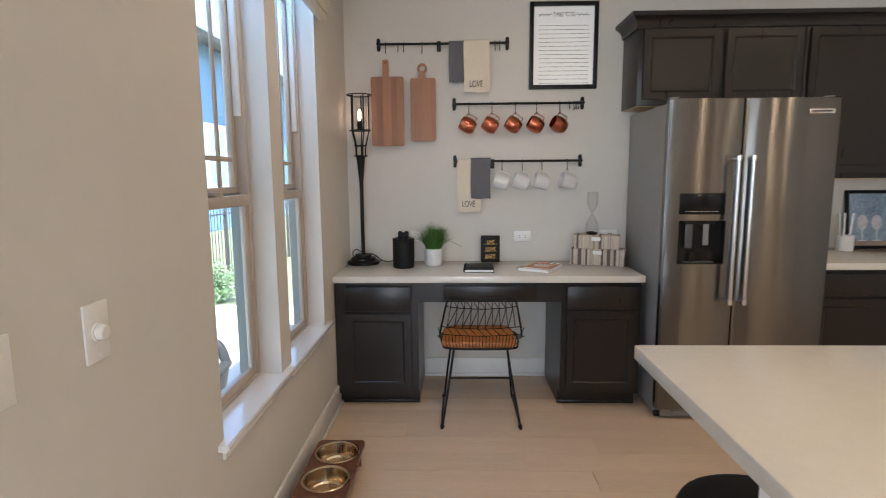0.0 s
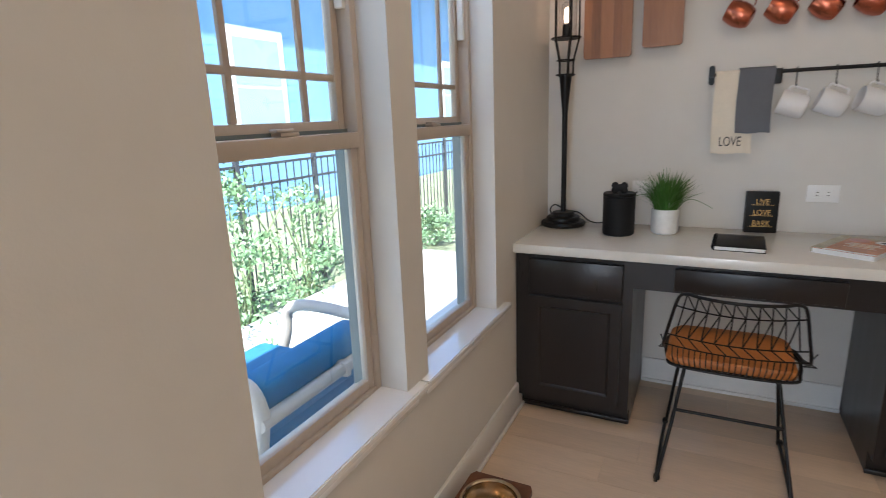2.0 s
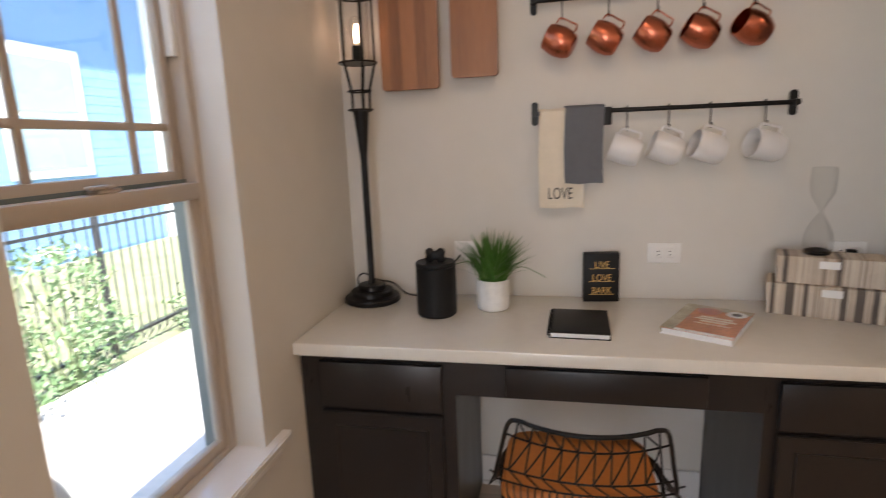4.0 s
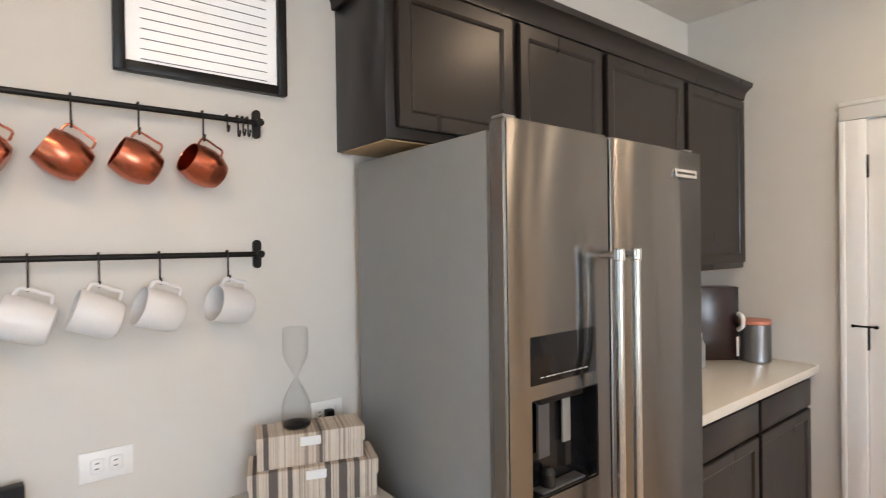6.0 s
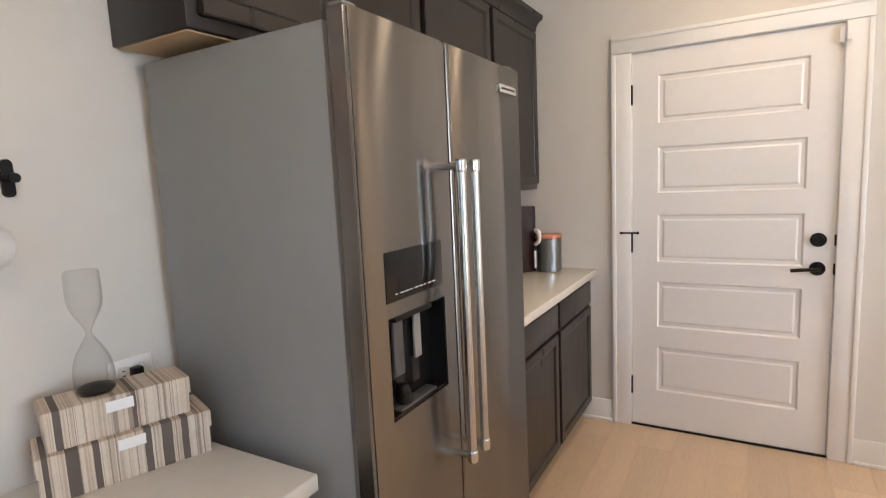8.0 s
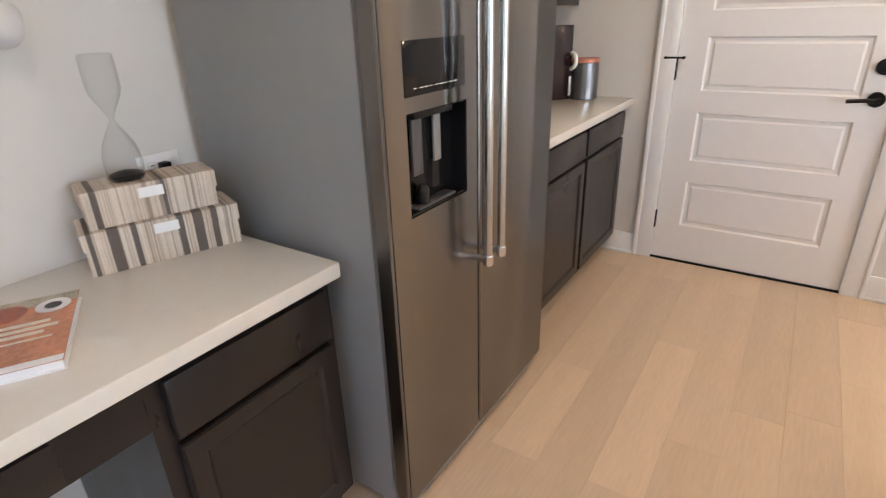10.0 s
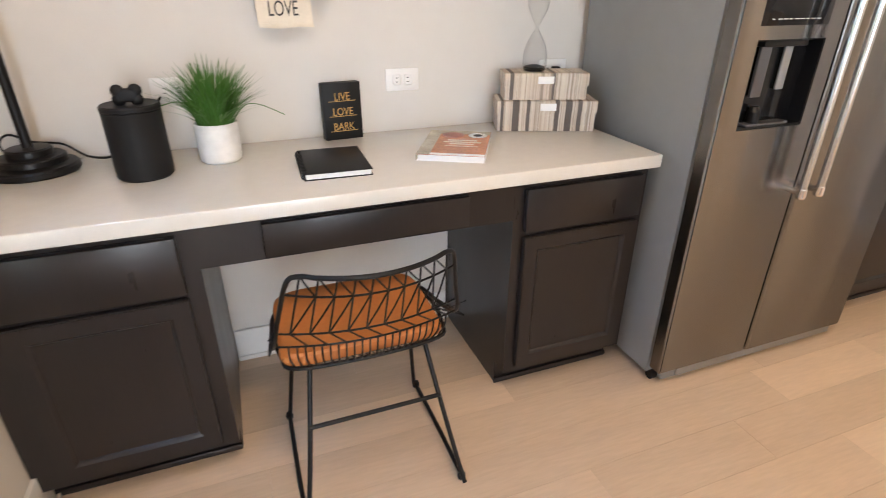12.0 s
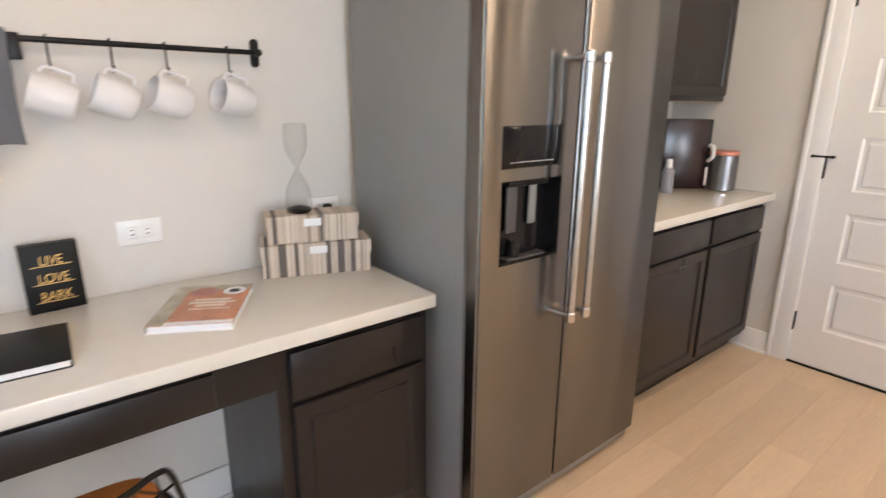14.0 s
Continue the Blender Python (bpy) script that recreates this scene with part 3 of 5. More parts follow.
for d, x in ((ld, 1.540), (rd, 1.616)):
    h = part("handle", rod((x, FF - 0.052, 0.715), (x, FF - 0.052, 1.462), 0.0115, 20), BARST, d, "tubular steel handle")
    for z in (0.700, 1.468):
        part("handle_end", join(lathe([(0, -0.016), (0.0125, -0.016), (0.0145, -0.012), (0.0145, 0.012), (0.0125, 0.016), (0, 0.016)], 20, (x, FF - 0.052, z)), tube([(x, FF - 0.052, z), (x, FF + 0.002, z)], 0.0095, 14)), CHROME, h, "polished handle bracket")
part("badge", box(1.915, 2.045, FF - 0.003, FF + 0.001, 1.697, 1.722, 0.001), CHROME, rd, "polished badge plate")
part("badge_mark", box(1.925, 2.033, FF - 0.0036, FF - 0.0028, 1.706, 1.713), SLOT, rd)
part("kick_grille", join(box(FX0 + 0.04, FX1 - 0.005, FF + 0.025, FF + 0.05, 0.012, 0.058, 0.003), box(FX0 + 0.1, FX1 - 0.1, FF + 0.018, FF + 0.027, 0.018, 0.05, 0.002)), FRSIDE, fr)
for x in (FX0 + 0.03, FX1 - 0.03):
    for y in (FF + 0.06, BY - 0.1):
        part("roller", turn(lathe([(0, -0.012), (0.018, -0.012), (0.018, 0.012), (0, 0.012)], 16), Matrix.Translation((x, y, 0.0185)) @ pose(0, 0, 0, 0, 90, 0)), BLACKM, fr)
for x in (FX0 + 0.03, FX1 - 0.05):
    part("hinge_cover", box(x - 0.022, x + 0.02, FF + 0.012, FF + 0.05, 1.7825, 1.790, 0.003), FRSIDE, fr)

# ---- wall cabinets ----
UX0, UY, UT = 1.144, 3.285, 2.235


def wall_cabinet(x0, x1, zb, doors, tan, label):
    c = thing("wall_cabinet", ((x0 + x1) / 2, 3.45, zb), label, "cabinet", "wall cabinets")
    part("body", box(x0, x1, UY + 0.022, BY - 0.002, zb, UT + 0.03, 0.002), DARK, c)
    part("underside", box(x0 + 0.012, x1 - 0.012, UY + 0.04, BY - 0.01, zb - 0.004, zb + 0.0), tan, c, "raw plywood underside")
    for a, b in doors:
        part("cabinet_door", panel(a, b, zb + 0.03, UT - 0.008, UY), DARK, c, sharp=8)
    return c


wall_cabinet(UX0, 2.115, 1.796, [(1.172, 1.62), (1.652, 2.10)], TAN, "short dark espresso wall cabinet above the fridge")
wall_cabinet(2.119, 2.735, 1.357, [(2.135, 2.72)], TAN, "tall dark espresso wall cabinet beside the fridge")
wall_cabinet(2.739, RX - 0.004, 1.357, [(2.757, RX - 0.03)], TAN, "tall dark espresso wall cabinet near the door")


def crown():
    """Crown moulding: an ogee profile mitred round the left corner."""
    prof = [(0.0, 0.0), (0.012, 0.0), (0.014, 0.022), (0.024, 0.040), (0.042, 0.056), (0.052, 0.060), (0.056, 0.082), (0.0, 0.082)]
    bm = bmesh.new()
    ring = []
    for d, h in prof:
        z = UT + 0.004 + h
        ring.append([bm.verts.new((UX0 - d, BY - 0.003, z)), bm.verts.new((UX0 - d, UY + 0.022 - d, z)), bm.verts.new((RX - 0.004, UY + 0.022 - d, z))])
    for a, b in zip(ring, ring[1:]):
        for k in range(2):
            bm.faces.new((a[k], a[k + 1], b[k + 1], b[k]))
    t = ring[-1]
    bm.faces.new((t[0], t[1], t[2], bm.verts.new((RX - 0.004, BY - 0.003, UT + 0.086))))
    bmesh.ops.recalc_face_normals(bm, faces=bm.faces)
    return bm


solid("crown_moulding", crown(), DARK, "dark espresso crown moulding along the wall cabinets", "trim", kind="structure")

# ---- second counter ----
C2 = 0.893
YF2 = 2.995
base_cabinet("base_cabinet", 2.084, 2.758, 0, 0, YF2, C2 - 0.041, 0.692, 0.112, [(2.102, 2.745)], "dark espresso base cabinet with drawer and door", 3.082)
base_cabinet("base_cabinet", 2.762, RX - 0.004, 0, 0, YF2, C2 - 0.041, 0.692, 0.112, [(2.776, RX - 0.03)], "dark espresso base cabinet next to the door", 3.082)
solid("worktop", box(2.082, RX - 0.002, 2.967, BY - 0.002, C2 - 0.04, C2, 0.005, 3), QUARTZ, "off-white quartz worktop beyond the fridge", "worktop", (2.7, 3.25, C2 - 0.04))

# ---- island ----
isl = thing("kitchen_island", (1.1, 0.2, 0), "white kitchen island with thick quartz top", "island")
part("top", box(0.565, 1.75, -1.3, 1.462, 0.872, 0.912, 0.004, 3), QUARTZ, isl, "off-white quartz top with an overhang")
part("base", box(0.585, 1.72, -1.27, 0.865, 0.0, 0.872), TRIM, isl, "white painted panels")
part("baseboard", box(0.573, 1.732, -1.282, 0.877, 0.0, 0.1, 0.004), TRIM, isl)
st = thing("bar_stool", (0.74, 1.07, 0), "round black bar stool tucked under the island", "stool")
part("seat", lathe([(0, 0.60), (0.15, 0.60), (0.185, 0.612), (0.195, 0.63), (0.188, 0.645), (0.15, 0.652), (0, 0.648)], 40, (0.74, 1.07, 0)), BLACKM, st, "round black seat")
for k in range(4):
    a = math.pi / 4 + k * math.pi / 2
    part("leg", tube([(0.74 + 0.12 * math.cos(a), 1.07 + 0.12 * math.sin(a), 0.602), (0.74 + 0.19 * math.cos(a), 1.07 + 0.19 * math.sin(a), 0.0)], 0.011), BLACKM, st)
part("footrest", tube([(0.74 + 0.165 * math.cos(t * math.pi / 16), 1.07 + 0.165 * math.sin(t * math.pi / 16), 0.22) for t in range(32)], 0.008, 8, True), BLACKM, st)

# ---- wire chair ----
CX = 0.2
ch = thing("wire_chair", (CX, 2.98, 0), "black wire chair with a tan leather seat pad", "chair")
R = 0.0056
seat_z = 0.425


def back_pt(u, v):
    """A place on the curved wire back: u -1..1 across, v 0..1 from seat to top rail."""
    wid = 0.245 - 0.062 * v if v > 0.27 else 0.195 + (0.228 - 0.195) * (v / 0.27) ** 0.8
    z = 0.425 + 0.318 * v
    y = 2.848 - 0.118 * (v - 0.27) / 0.73 if v > 0.27 else 2.905 - 0.057 * v / 0.27
    y += 0.075 * u * u * (0.45 + 0.45 * v)
    return Vector((CX + u * wid, y, z))


rim = [back_pt(u, 1.0) for u in np.linspace(-0.86, 0.86, 13)]
left_side = [(CX - 0.155, 3.19, 0.452), (CX - 0.215, 3.13, 0.447), (CX - 0.228, 3.0, 0.462), back_pt(-1, 0.27), back_pt(-1, 0.6), back_pt(-0.98, 0.93)]
right_side = [(2 * CX - p[0], p[1], p[2]) for p in left_side][::-1]
hoop = curve_pts([*left_side, *rim, *right_side], 5)
part("back_frame", tube(hoop, R, 10), BLACKM, ch)
part("seat_rim", tube(curve_pts([(CX - 0.185, 2.912, 0.42), (CX - 0.214, 2.96, 0.43), (CX - 0.222, 3.08, 0.435), (CX - 0.165, 3.19, 0.445), (CX, 3.2, 0.445), (CX + 0.165, 3.19, 0.445), (CX + 0.222, 3.08, 0.435), (CX + 0.214, 2.96, 0.43), (CX + 0.185, 2.912, 0.42), (CX, 2.898, 0.418)], 5, True), R, 10, True), BLACKM, ch)
for v in (0.27, 0.42, 0.82):
    part("cross_wire", tube([back_pt(u, v) for u in np.linspace(-1, 1, 21)], 0.0026, 8), BLACKM, ch)
w = 0.0023
for u in np.linspace(-0.86, 0.86, 22):
    p = back_pt(u, 0.27)
    part("lower_wire", tube(curve_pts([p, (p.x, p.y + 0.012, 0.468), (CX + (p.x - CX) * 0.97, p.y + 0.03, 0.436), (CX + (p.x - CX) * 0.94, 2.915, 0.418)], 3), w, 6), BLACKM, ch)
n = 9
for k in range(n + 1):
    u = -0.86 + 1.72 * k / n
    part("upright_wire", tube([back_pt(u, 0.42), back_pt(u, 0.72), back_pt(u, 1.0)], w, 6), BLACKM, ch)
    if k < n:
        u2 = -0.86 + 1.72 * (k + 1) / n
        part("diagonal_wire", tube([back_pt(u, 0.42), back_pt((u + u2) / 2, 0.62), back_pt(u2, 0.82)], w, 6), BLACKM, ch)
        part("diagonal_wire", tube([back_pt(u, 1.0), back_pt((u + u2) / 2, 0.91), back_pt(u2, 0.82)], w, 6), BLACKM, ch)
        part("zigzag_wire", tube([back_pt(u, 0.42), back_pt(u2, 0.27)], w, 6), BLACKM, ch)
for s in (-1, 1):
    for a, b in (((0.245, 2.87, 0.505), (0.222, 3.02, 0.44)), ((0.245, 2.87, 0.505), (0.228, 3.08, 0.445)), ((0.24, 2.85, 0.56), (0.226, 2.98, 0.455)), ((0.215, 2.93, 0.44), (0.228, 3.05, 0.455))):
        part("side_wire", rod((CX + s * a[0] * 0.98, a[1], a[2]), (CX + s * b[0], b[1], b[2]), w, 6), BLACKM, ch)
for x in np.linspace(-0.17, 0.17, 10):
    part("seat_wire", rod((CX + x, 2.905, 0.42), (CX + x, 3.195, 0.443), w, 6), BLACKM, ch)
for s in (-1, 1):
    X = CX + s * 0.215
    part("sled_leg", tube(curve_pts([(CX + s * 0.15, 2.93, 0.418), (CX + s * 0.183, 2.85, 0.2), (X, 2.79, 0.018), (X + s * 0.002, 2.80, 0.008), (X + s * 0.003, 3.0, 0.008), (X, 3.215, 0.008), (X - s * 0.004, 3.225, 0.02), (CX + s * 0.185, 3.17, 0.25), (CX + s * 0.16, 3.12, 0.43)], 5), 0.0066, 10), BLACKM, ch)
    for y in (2.80, 3.215):
        part("glide", lathe([(0, 0), (0.011, 0), (0.012, 0.012), (0.009, 0.02), (0, 0.021)], 12, (X + s * 0.001, y, 0)), BLACKM, ch)
part("stretcher", rod((CX - 0.175, 2.868, 0.263), (CX + 0.175, 2.868, 0.263), 0.006), BLACKM, ch)
part("underframe_bar", rod((CX - 0.15, 2.93, 0.416), (CX + 0.15, 2.93, 0.416), 0.0062), BLACKM, ch)
part("underframe_bar", rod((CX - 0.16, 3.12, 0.43), (CX + 0.16, 3.12, 0.43), 0.0062), BLACKM, ch)
pad = bmesh.new()
NP, MP = 44, 5
rings = []
for z, s in ((0.428, 0.93), (0.432, 0.985), (0.445, 1.0), (0.458, 0.985), (0.464, 0.94), (0.464, 0.6)):
    ring = []
    for k in range(NP):
        a = 2 * math.pi * k / NP
        c, d = math.cos(a), math.sin(a)
        e = 0.27
        x = 0.212 * math.copysign(abs(c) ** e, c) * (1.0 - 0.06 * d)
        y = 0.152 * math.copysign(abs(d) ** e, d)
        ring.append(pad.verts.new((CX - 0.006 + x * s, 3.062 + y * s, z + 0.06 * y)))
    rings.append(ring)
for a, b in zip(rings, rings[1:]):
    for k in range(NP):
        pad.faces.new((a[k], a[(k + 1) % NP], b[(k + 1) % NP], b[k]))
pad.faces.new(rings[0]), pad.faces.new(rings[-1])
bmesh.ops.recalc_face_normals(pad, faces=pad.faces)
part("seat_pad", pad, LEATHER, ch, "tan leather seat pad")

# ---- wall rails, hooks ----
RAILY = 3.57


def rail(x0, x1, z, label):
    r = thing("utensil_rail", ((x0 + x1) / 2, BY, z), label, "rail", "black wall rails")
    part("bar", rod((x0, RAILY, z), (x1, RAILY, z), 0.0075, 16), BLACKM, r)
    for x in (x0, x1):
        bm = bmesh.new()
        vs = []
        for k in range(24):
            a = 2 * math.pi * k / 24
            vs.append(bm.verts.new((x + 0.0115 * math.cos(a), BY - 0.001, z + 0.0115 * math.sin(a) + (0.029 if math.sin(a) >= 0 else -0.029))))
        f = bm.faces.new(vs)
        e = bmesh.ops.extrude_face_region(bm, geom=[f])
        bmesh.ops.translate(bm, vec=(0, -0.011, 0), verts=[v for v in e["geom"] if isinstance(v, bmesh.types.BMVert)])
        bmesh.ops.recalc_face_normals(bm, faces=bm.faces)
        part("bracket", join(bm, turn(lathe([(0.0105, 0), (0.0105, 0.04), (0, 0.04)], 16), Matrix.Translation((x, BY - 0.004, z)) @ pose(0, 0, 0, 90, 0, 0))), BLACKM, r)
    return r


Z1, Z2, Z3 = 2.229, 1.850, 1.481
rail(-0.434, 0.398, Z1, "black iron wall rail with cutting boards and towels")
rail(0.055, 0.889, Z2, "black iron wall rail with copper mugs")
rail(0.059, 0.885, Z3, "black iron wall rail with white mugs")


def hook(x, z, drop=0.062):
    pts = [(x, RAILY + 0.010, z - 0.006), (x, RAILY + 0.008, z + 0.008), (x, RAILY - 0.002, z + 0.0115), (x, RAILY - 0.0105, z + 0.006), (x, RAILY - 0.0105, z - drop * 0.5),
           (x, RAILY - 0.0105, z - drop), (x, RAILY - 0.017, z - drop - 0.008), (x, RAILY - 0.025, z - drop - 0.004), (x, RAILY - 0.028, z - drop + 0.008)]
    h = solid("s_hook", tube(curve_pts(pts, 3), 0.0023, 8), BLACKM, "small black wire hook hung on the rail", "hook", (x, RAILY, z), "rail hooks")
    return h


def clip(x, z):
    c = thing("towel_clip", (x, RAILY, z), "black folding clip on the rail", "clip", "rail clips")
    part("jaw", box(x - 0.013, x + 0.013, RAILY - 0.014, RAILY - 0.010, z - 0.048, z + 0.012, 0.002), BLACKM, c)
    part("jaw", box(x - 0.013, x + 0.013, RAILY + 0.009, RAILY + 0.013, z - 0.048, z + 0.012, 0.002), BLACKM, c)
    part("clip_loop", box(x - 0.013, x + 0.013, RAILY - 0.014, RAILY + 0.013, z + 0.008, z + 0.0115, 0.0015), BLACKM, c)


MUGX = [0.150, 0.300, 0.452, 0.589, 0.738]
WX = [0.368, 0.501, 0.630, 0.795]


def hung_mug(name, x, z, prof, handle, mat, label, cat, group, roll, yaw, hang):
    """Mug hanging by the handle from a hook at (x, z): handle on top, mouth towards -x and the room."""
    m = thing(name, (x, RAILY - 0.024, z), label, cat, group)
    rmax = max(r for r, _ in prof)
    hgt = max(h for _, h in prof)
    # local frame: axis along +Z (mouth up), handle on +X; turned so that handle points up and the mouth to the side
    M = Matrix.Translation((x, RAILY - 0.024, z)) @ pose(0, 0, 0, 0, 0, yaw) @ pose(0, 0, 0, 0, -90 + roll, 0) @ Matrix.Translation((-handle[0], 0, -hgt * hang))
    body = part("cup", turn(lathe(prof, 36), M), mat, m)
    hp = [(rmax * 0.93, 0, hgt * 0.18), (handle[0] * 0.98, 0, hgt * 0.22), (handle[0], 0, hgt * 0.42), (handle[0] + 0.001, 0, hgt * 0.68), (handle[0] * 0.97, 0, hgt * 0.84), (rmax * 0.93, 0, hgt * 0.88)]
    part("handle", turn(tube(curve_pts(hp, 5), handle[1], 10), M), mat, m)
    return m


CU = [(0, 0), (0.026, 0), (0.034, 0.004), (0.043, 0.022), (0.0465, 0.045), (0.044, 0.068), (0.038, 0.090), (0.036, 0.0905), (0.0355, 0.089), (0.042, 0.067), (0.0445, 0.045), (0.041, 0.023), (0.03, 0.006), (0, 0.004)]
WH = [(0, 0), (0.030, 0), (0.036, 0.003), (0.041, 0.014), (0.0425, 0.04), (0.0425, 0.085), (0.042, 0.0885), (0.0405, 0.089), (0.0395, 0.087), (0.0395, 0.04), (0.037, 0.012), (0.03, 0.006), (0, 0.005)]
CU = [(r * 1.09, z * 1.09) for r, z in CU]
WH = [(r * 1.13, z * 1.13) for r, z in WH]
for k, x in enumerate(MUGX):
    hook(x, Z2)
    hung_mug("copper_mug", x, Z2 - 0.066, CU, (0.068, 0.0028), COPPER, "hammered copper mug hanging from a rail hook", "mug", "copper mugs", 27 + (k % 3) * 3 - (5 if k == 4 else 0), [-8, -4, 4, 6, 18][k], 0.78)
for k, x in enumerate(WX):
    hook(x, Z3)
    hung_mug("white_mug", x, Z3 - 0.066, WH, (0.066, 0.0048), MUGW, "plain white ceramic mug hanging from a rail hook", "mug", "white mugs", 19 + (k % 2) * 3 - (9 if k == 3 else 0), [-6, 2, 8, 14][k], 0.68)
for x in (-0.305, -0.268, 0.318, 0.348):
    hook(x, Z1, 0.045)
for x in (-0.385, -0.15):
    hook(x, Z1, 0.055)
hook(0.80, Z2, 0.03)
hook(0.842, Z2, 0.035)
hook(0.828, Z2, 0.04)
hook(0.855, Z2, 0.036)
for x, z in ((-0.042, Z1), (0.305, Z3)):
    clip(x, z)


def rounded_outline(x0, x1, z0, z1, r, n=6):
    out = []
    for cx, cz, a0 in ((x1 - r, z0 + r, -90), (x1 - r, z1 - r, 0), (x0 + r, z1 - r, 90), (x0 + r, z0 + r, 180)):
        for k in range(n + 1):
            a = radians(a0 + 90 * k / n)
            out.append((cx + r * math.cos(a), cz + r * math.sin(a)))
    return out


def slab_from(outline, y0, y1, bev=0.003):
    bm = bmesh.new()
    f = bm.faces.new([bm.verts.new((x, y0, z)) for x, z in outline])
    e = bmesh.ops.extrude_face_region(bm, geom=[f])
    bmesh.ops.translate(bm, vec=(0, y1 - y0, 0), verts=[v for v in e["geom"] if isinstance(v, bmesh.types.BMVert)])
    bmesh.ops.recalc_face_normals(bm, faces=bm.faces)
    if bev:
        bmesh.ops.bevel(bm, geom=[e for e in bm.edges if e.is_manifold and e.calc_face_angle(0) > 1.2], offset=bev, segments=2, affect="EDGES")
    return bm


def cutting_board(x0, x1, z0, z1, hx, hw, ht, ring, label, staves):
    """A board with a handle on top; the hook goes through the handle."""
    y0, y1 = RAILY - 0.034, RAILY - 0.016
    b = thing("cutting_board", ((x0 + x1) / 2, y1, z0), label, "cutting board", "hanging cutting boards")
    cuts = [x0] + [x0 + (x1 - x0) * f for f in staves] + [x1]
    for k, (a, e) in enumerate(zip(cuts, cuts[1:])):
        r, n = 0.014, 5
        out = []
        for cx, cz, a0, rnd in ((e, z0, -90, k == len(cuts) - 2), (e, z1, 0, k == len(cuts) - 2), (a, z1, 90, k == 0), (a, z0, 180, k == 0)):
            if rnd:
                mx, mz = cx - r if cx == e else cx + r, cz + r if cz == z0 else cz - r
                out += [(mx + r * math.cos(radians(a0 + 90 * q / n)), mz + r * math.sin(radians(a0 + 90 * q / n))) for q in range(n + 1)]
            else:
                out.append((cx, cz))
        part("stave", slab_from(out, y0, y1, 0.0012), WOODB, b)
    if ring:
        zc, R0, R1 = ht - 0.042, 0.032, 0.017
        n = 28
        bm = bmesh.new()
        V = [[bm.verts.new((hx + r * math.cos(2 * math.pi * k / n), y, zc + r * math.sin(2 * math.pi * k / n))) for k in range(n)] for r, y in ((R0, y0), (R1, y0), (R1, y1), (R0, y1))]
        for q in range(4):
            for k in range(n):
                bm.faces.new((V[q][k], V[q][(k + 1) % n], V[(q + 1) % 4][(k + 1) % n], V[(q + 1) % 4][k]))
        bmesh.ops.recalc_face_normals(bm, faces=bm.faces)
        part("handle", join(bm, slab_from([(hx - 0.028, z1 - 0.004), (hx + 0.028, z1 - 0.004), (hx + 0.016, zc - 0.02), (hx - 0.016, zc - 0.02)], y0 + 0.001, y1 - 0.001, 0.002)), WOODB, b)
    else:
        part("handle", slab_from(rounded_outline(hx - hw, hx + hw, z1 - 0.006, ht, 0.012), y0 + 0.001, y1 - 0.001), WOODB, b)
        part("hole", turn(lathe([(0, 0), (0.006, 0), (0.006, 0.002), (0, 0.002)], 14), Matrix.Translation((hx, y0 - 0.0002, ht - 0.02)) @ pose(0, 0, 0, 90, 0, 0)), SLOT, b)
    return b


cutting_board(-0.482, -0.272, 1.583, 2.022, -0.385, 0.02, 2.128, False, "large acacia cutting board hanging by its handle", (0.17, 0.36, 0.62, 0.8))
cutting_board(-0.228, -0.064, 1.614, 2.010, -0.150, 0.02, 2.112, True, "narrow acacia cutting board with ring handle", (0.22, 0.5, 0.78))


def towel(x0, x1, z0, zr, mat, label, name="tea_towel", word=False, off=0.0, seed=0):
    """Cloth folded over a rail, front drop to z0."""
    rng = random.Random(seed)
    yf = RAILY - 0.0105 - off
    th = 0.006
    bm = bmesh.new()
    nx = 14
    prof = [(yf, z0), (yf, z0 + 0.03), (yf - 0.001, (z0 + zr) / 2), (yf, zr - 0.02), (yf + 0.001, zr + 0.004 + off), (RAILY - 0.004, zr + 0.0115 + off), (RAILY + 0.004, zr + 0.0115 + off), (RAILY + 0.011, zr + 0.003), (RAILY + 0.012, zr - 0.05), (RAILY + 0.012, z0 + 0.09)]
    ph = rng.random() * 6
    vs = []
    for i in range(nx + 1):
        x = x0 + (x1 - x0) * i / nx
        fold = 0.0022 * math.sin(i * 1.1 + ph)
        vs.append([bm.verts.new((x + (0.0025 * math.sin(j * 1.7 + ph) if i in (0, nx) else 0), y - (abs(fold) * (1 - j / 4) if j < 4 else 0), z + (0.002 * math.sin(i * 0.6 + ph) if j == 0 else 0))) for j, (y, z) in enumerate(prof)])
    for a, b in zip(vs, vs[1:]):
        for j in range(len(prof) - 1):
            bm.faces.new((a[j], b[j], b[j + 1], a[j + 1]))
    bmesh.ops.recalc_face_normals(bm, faces=bm.faces)
    r = bmesh.ops.solidify(bm, geom=list(bm.faces), thickness=-0.003)
    t = thing(name, ((x0 + x1) / 2, RAILY, zr), label, "towel", "tea towels")
    part("cloth", bm, mat, t)
    part("hem", box(x0 + 0.002, x1 - 0.002, yf - 0.0062, yf - 0.001, z0 + 0.010, z0 + 0.0125), mat, t)
    if word:
        text_mesh("LOVE", 0.058, Matrix.Translation(((x0 + x1) / 2 - 0.004, yf - 0.0058, z0 + 0.05)) @ pose(0, 0, 0, 90, 0, 0) @ Matrix.Diagonal((0.62, 1, 1, 1)), INK, "lettering", t, 0.0006, "thin black lettering LOVE")
    return t


towel(0.022, 0.124, 1.985, Z1, GREYT, "grey cotton towel folded over the rail", seed=1)
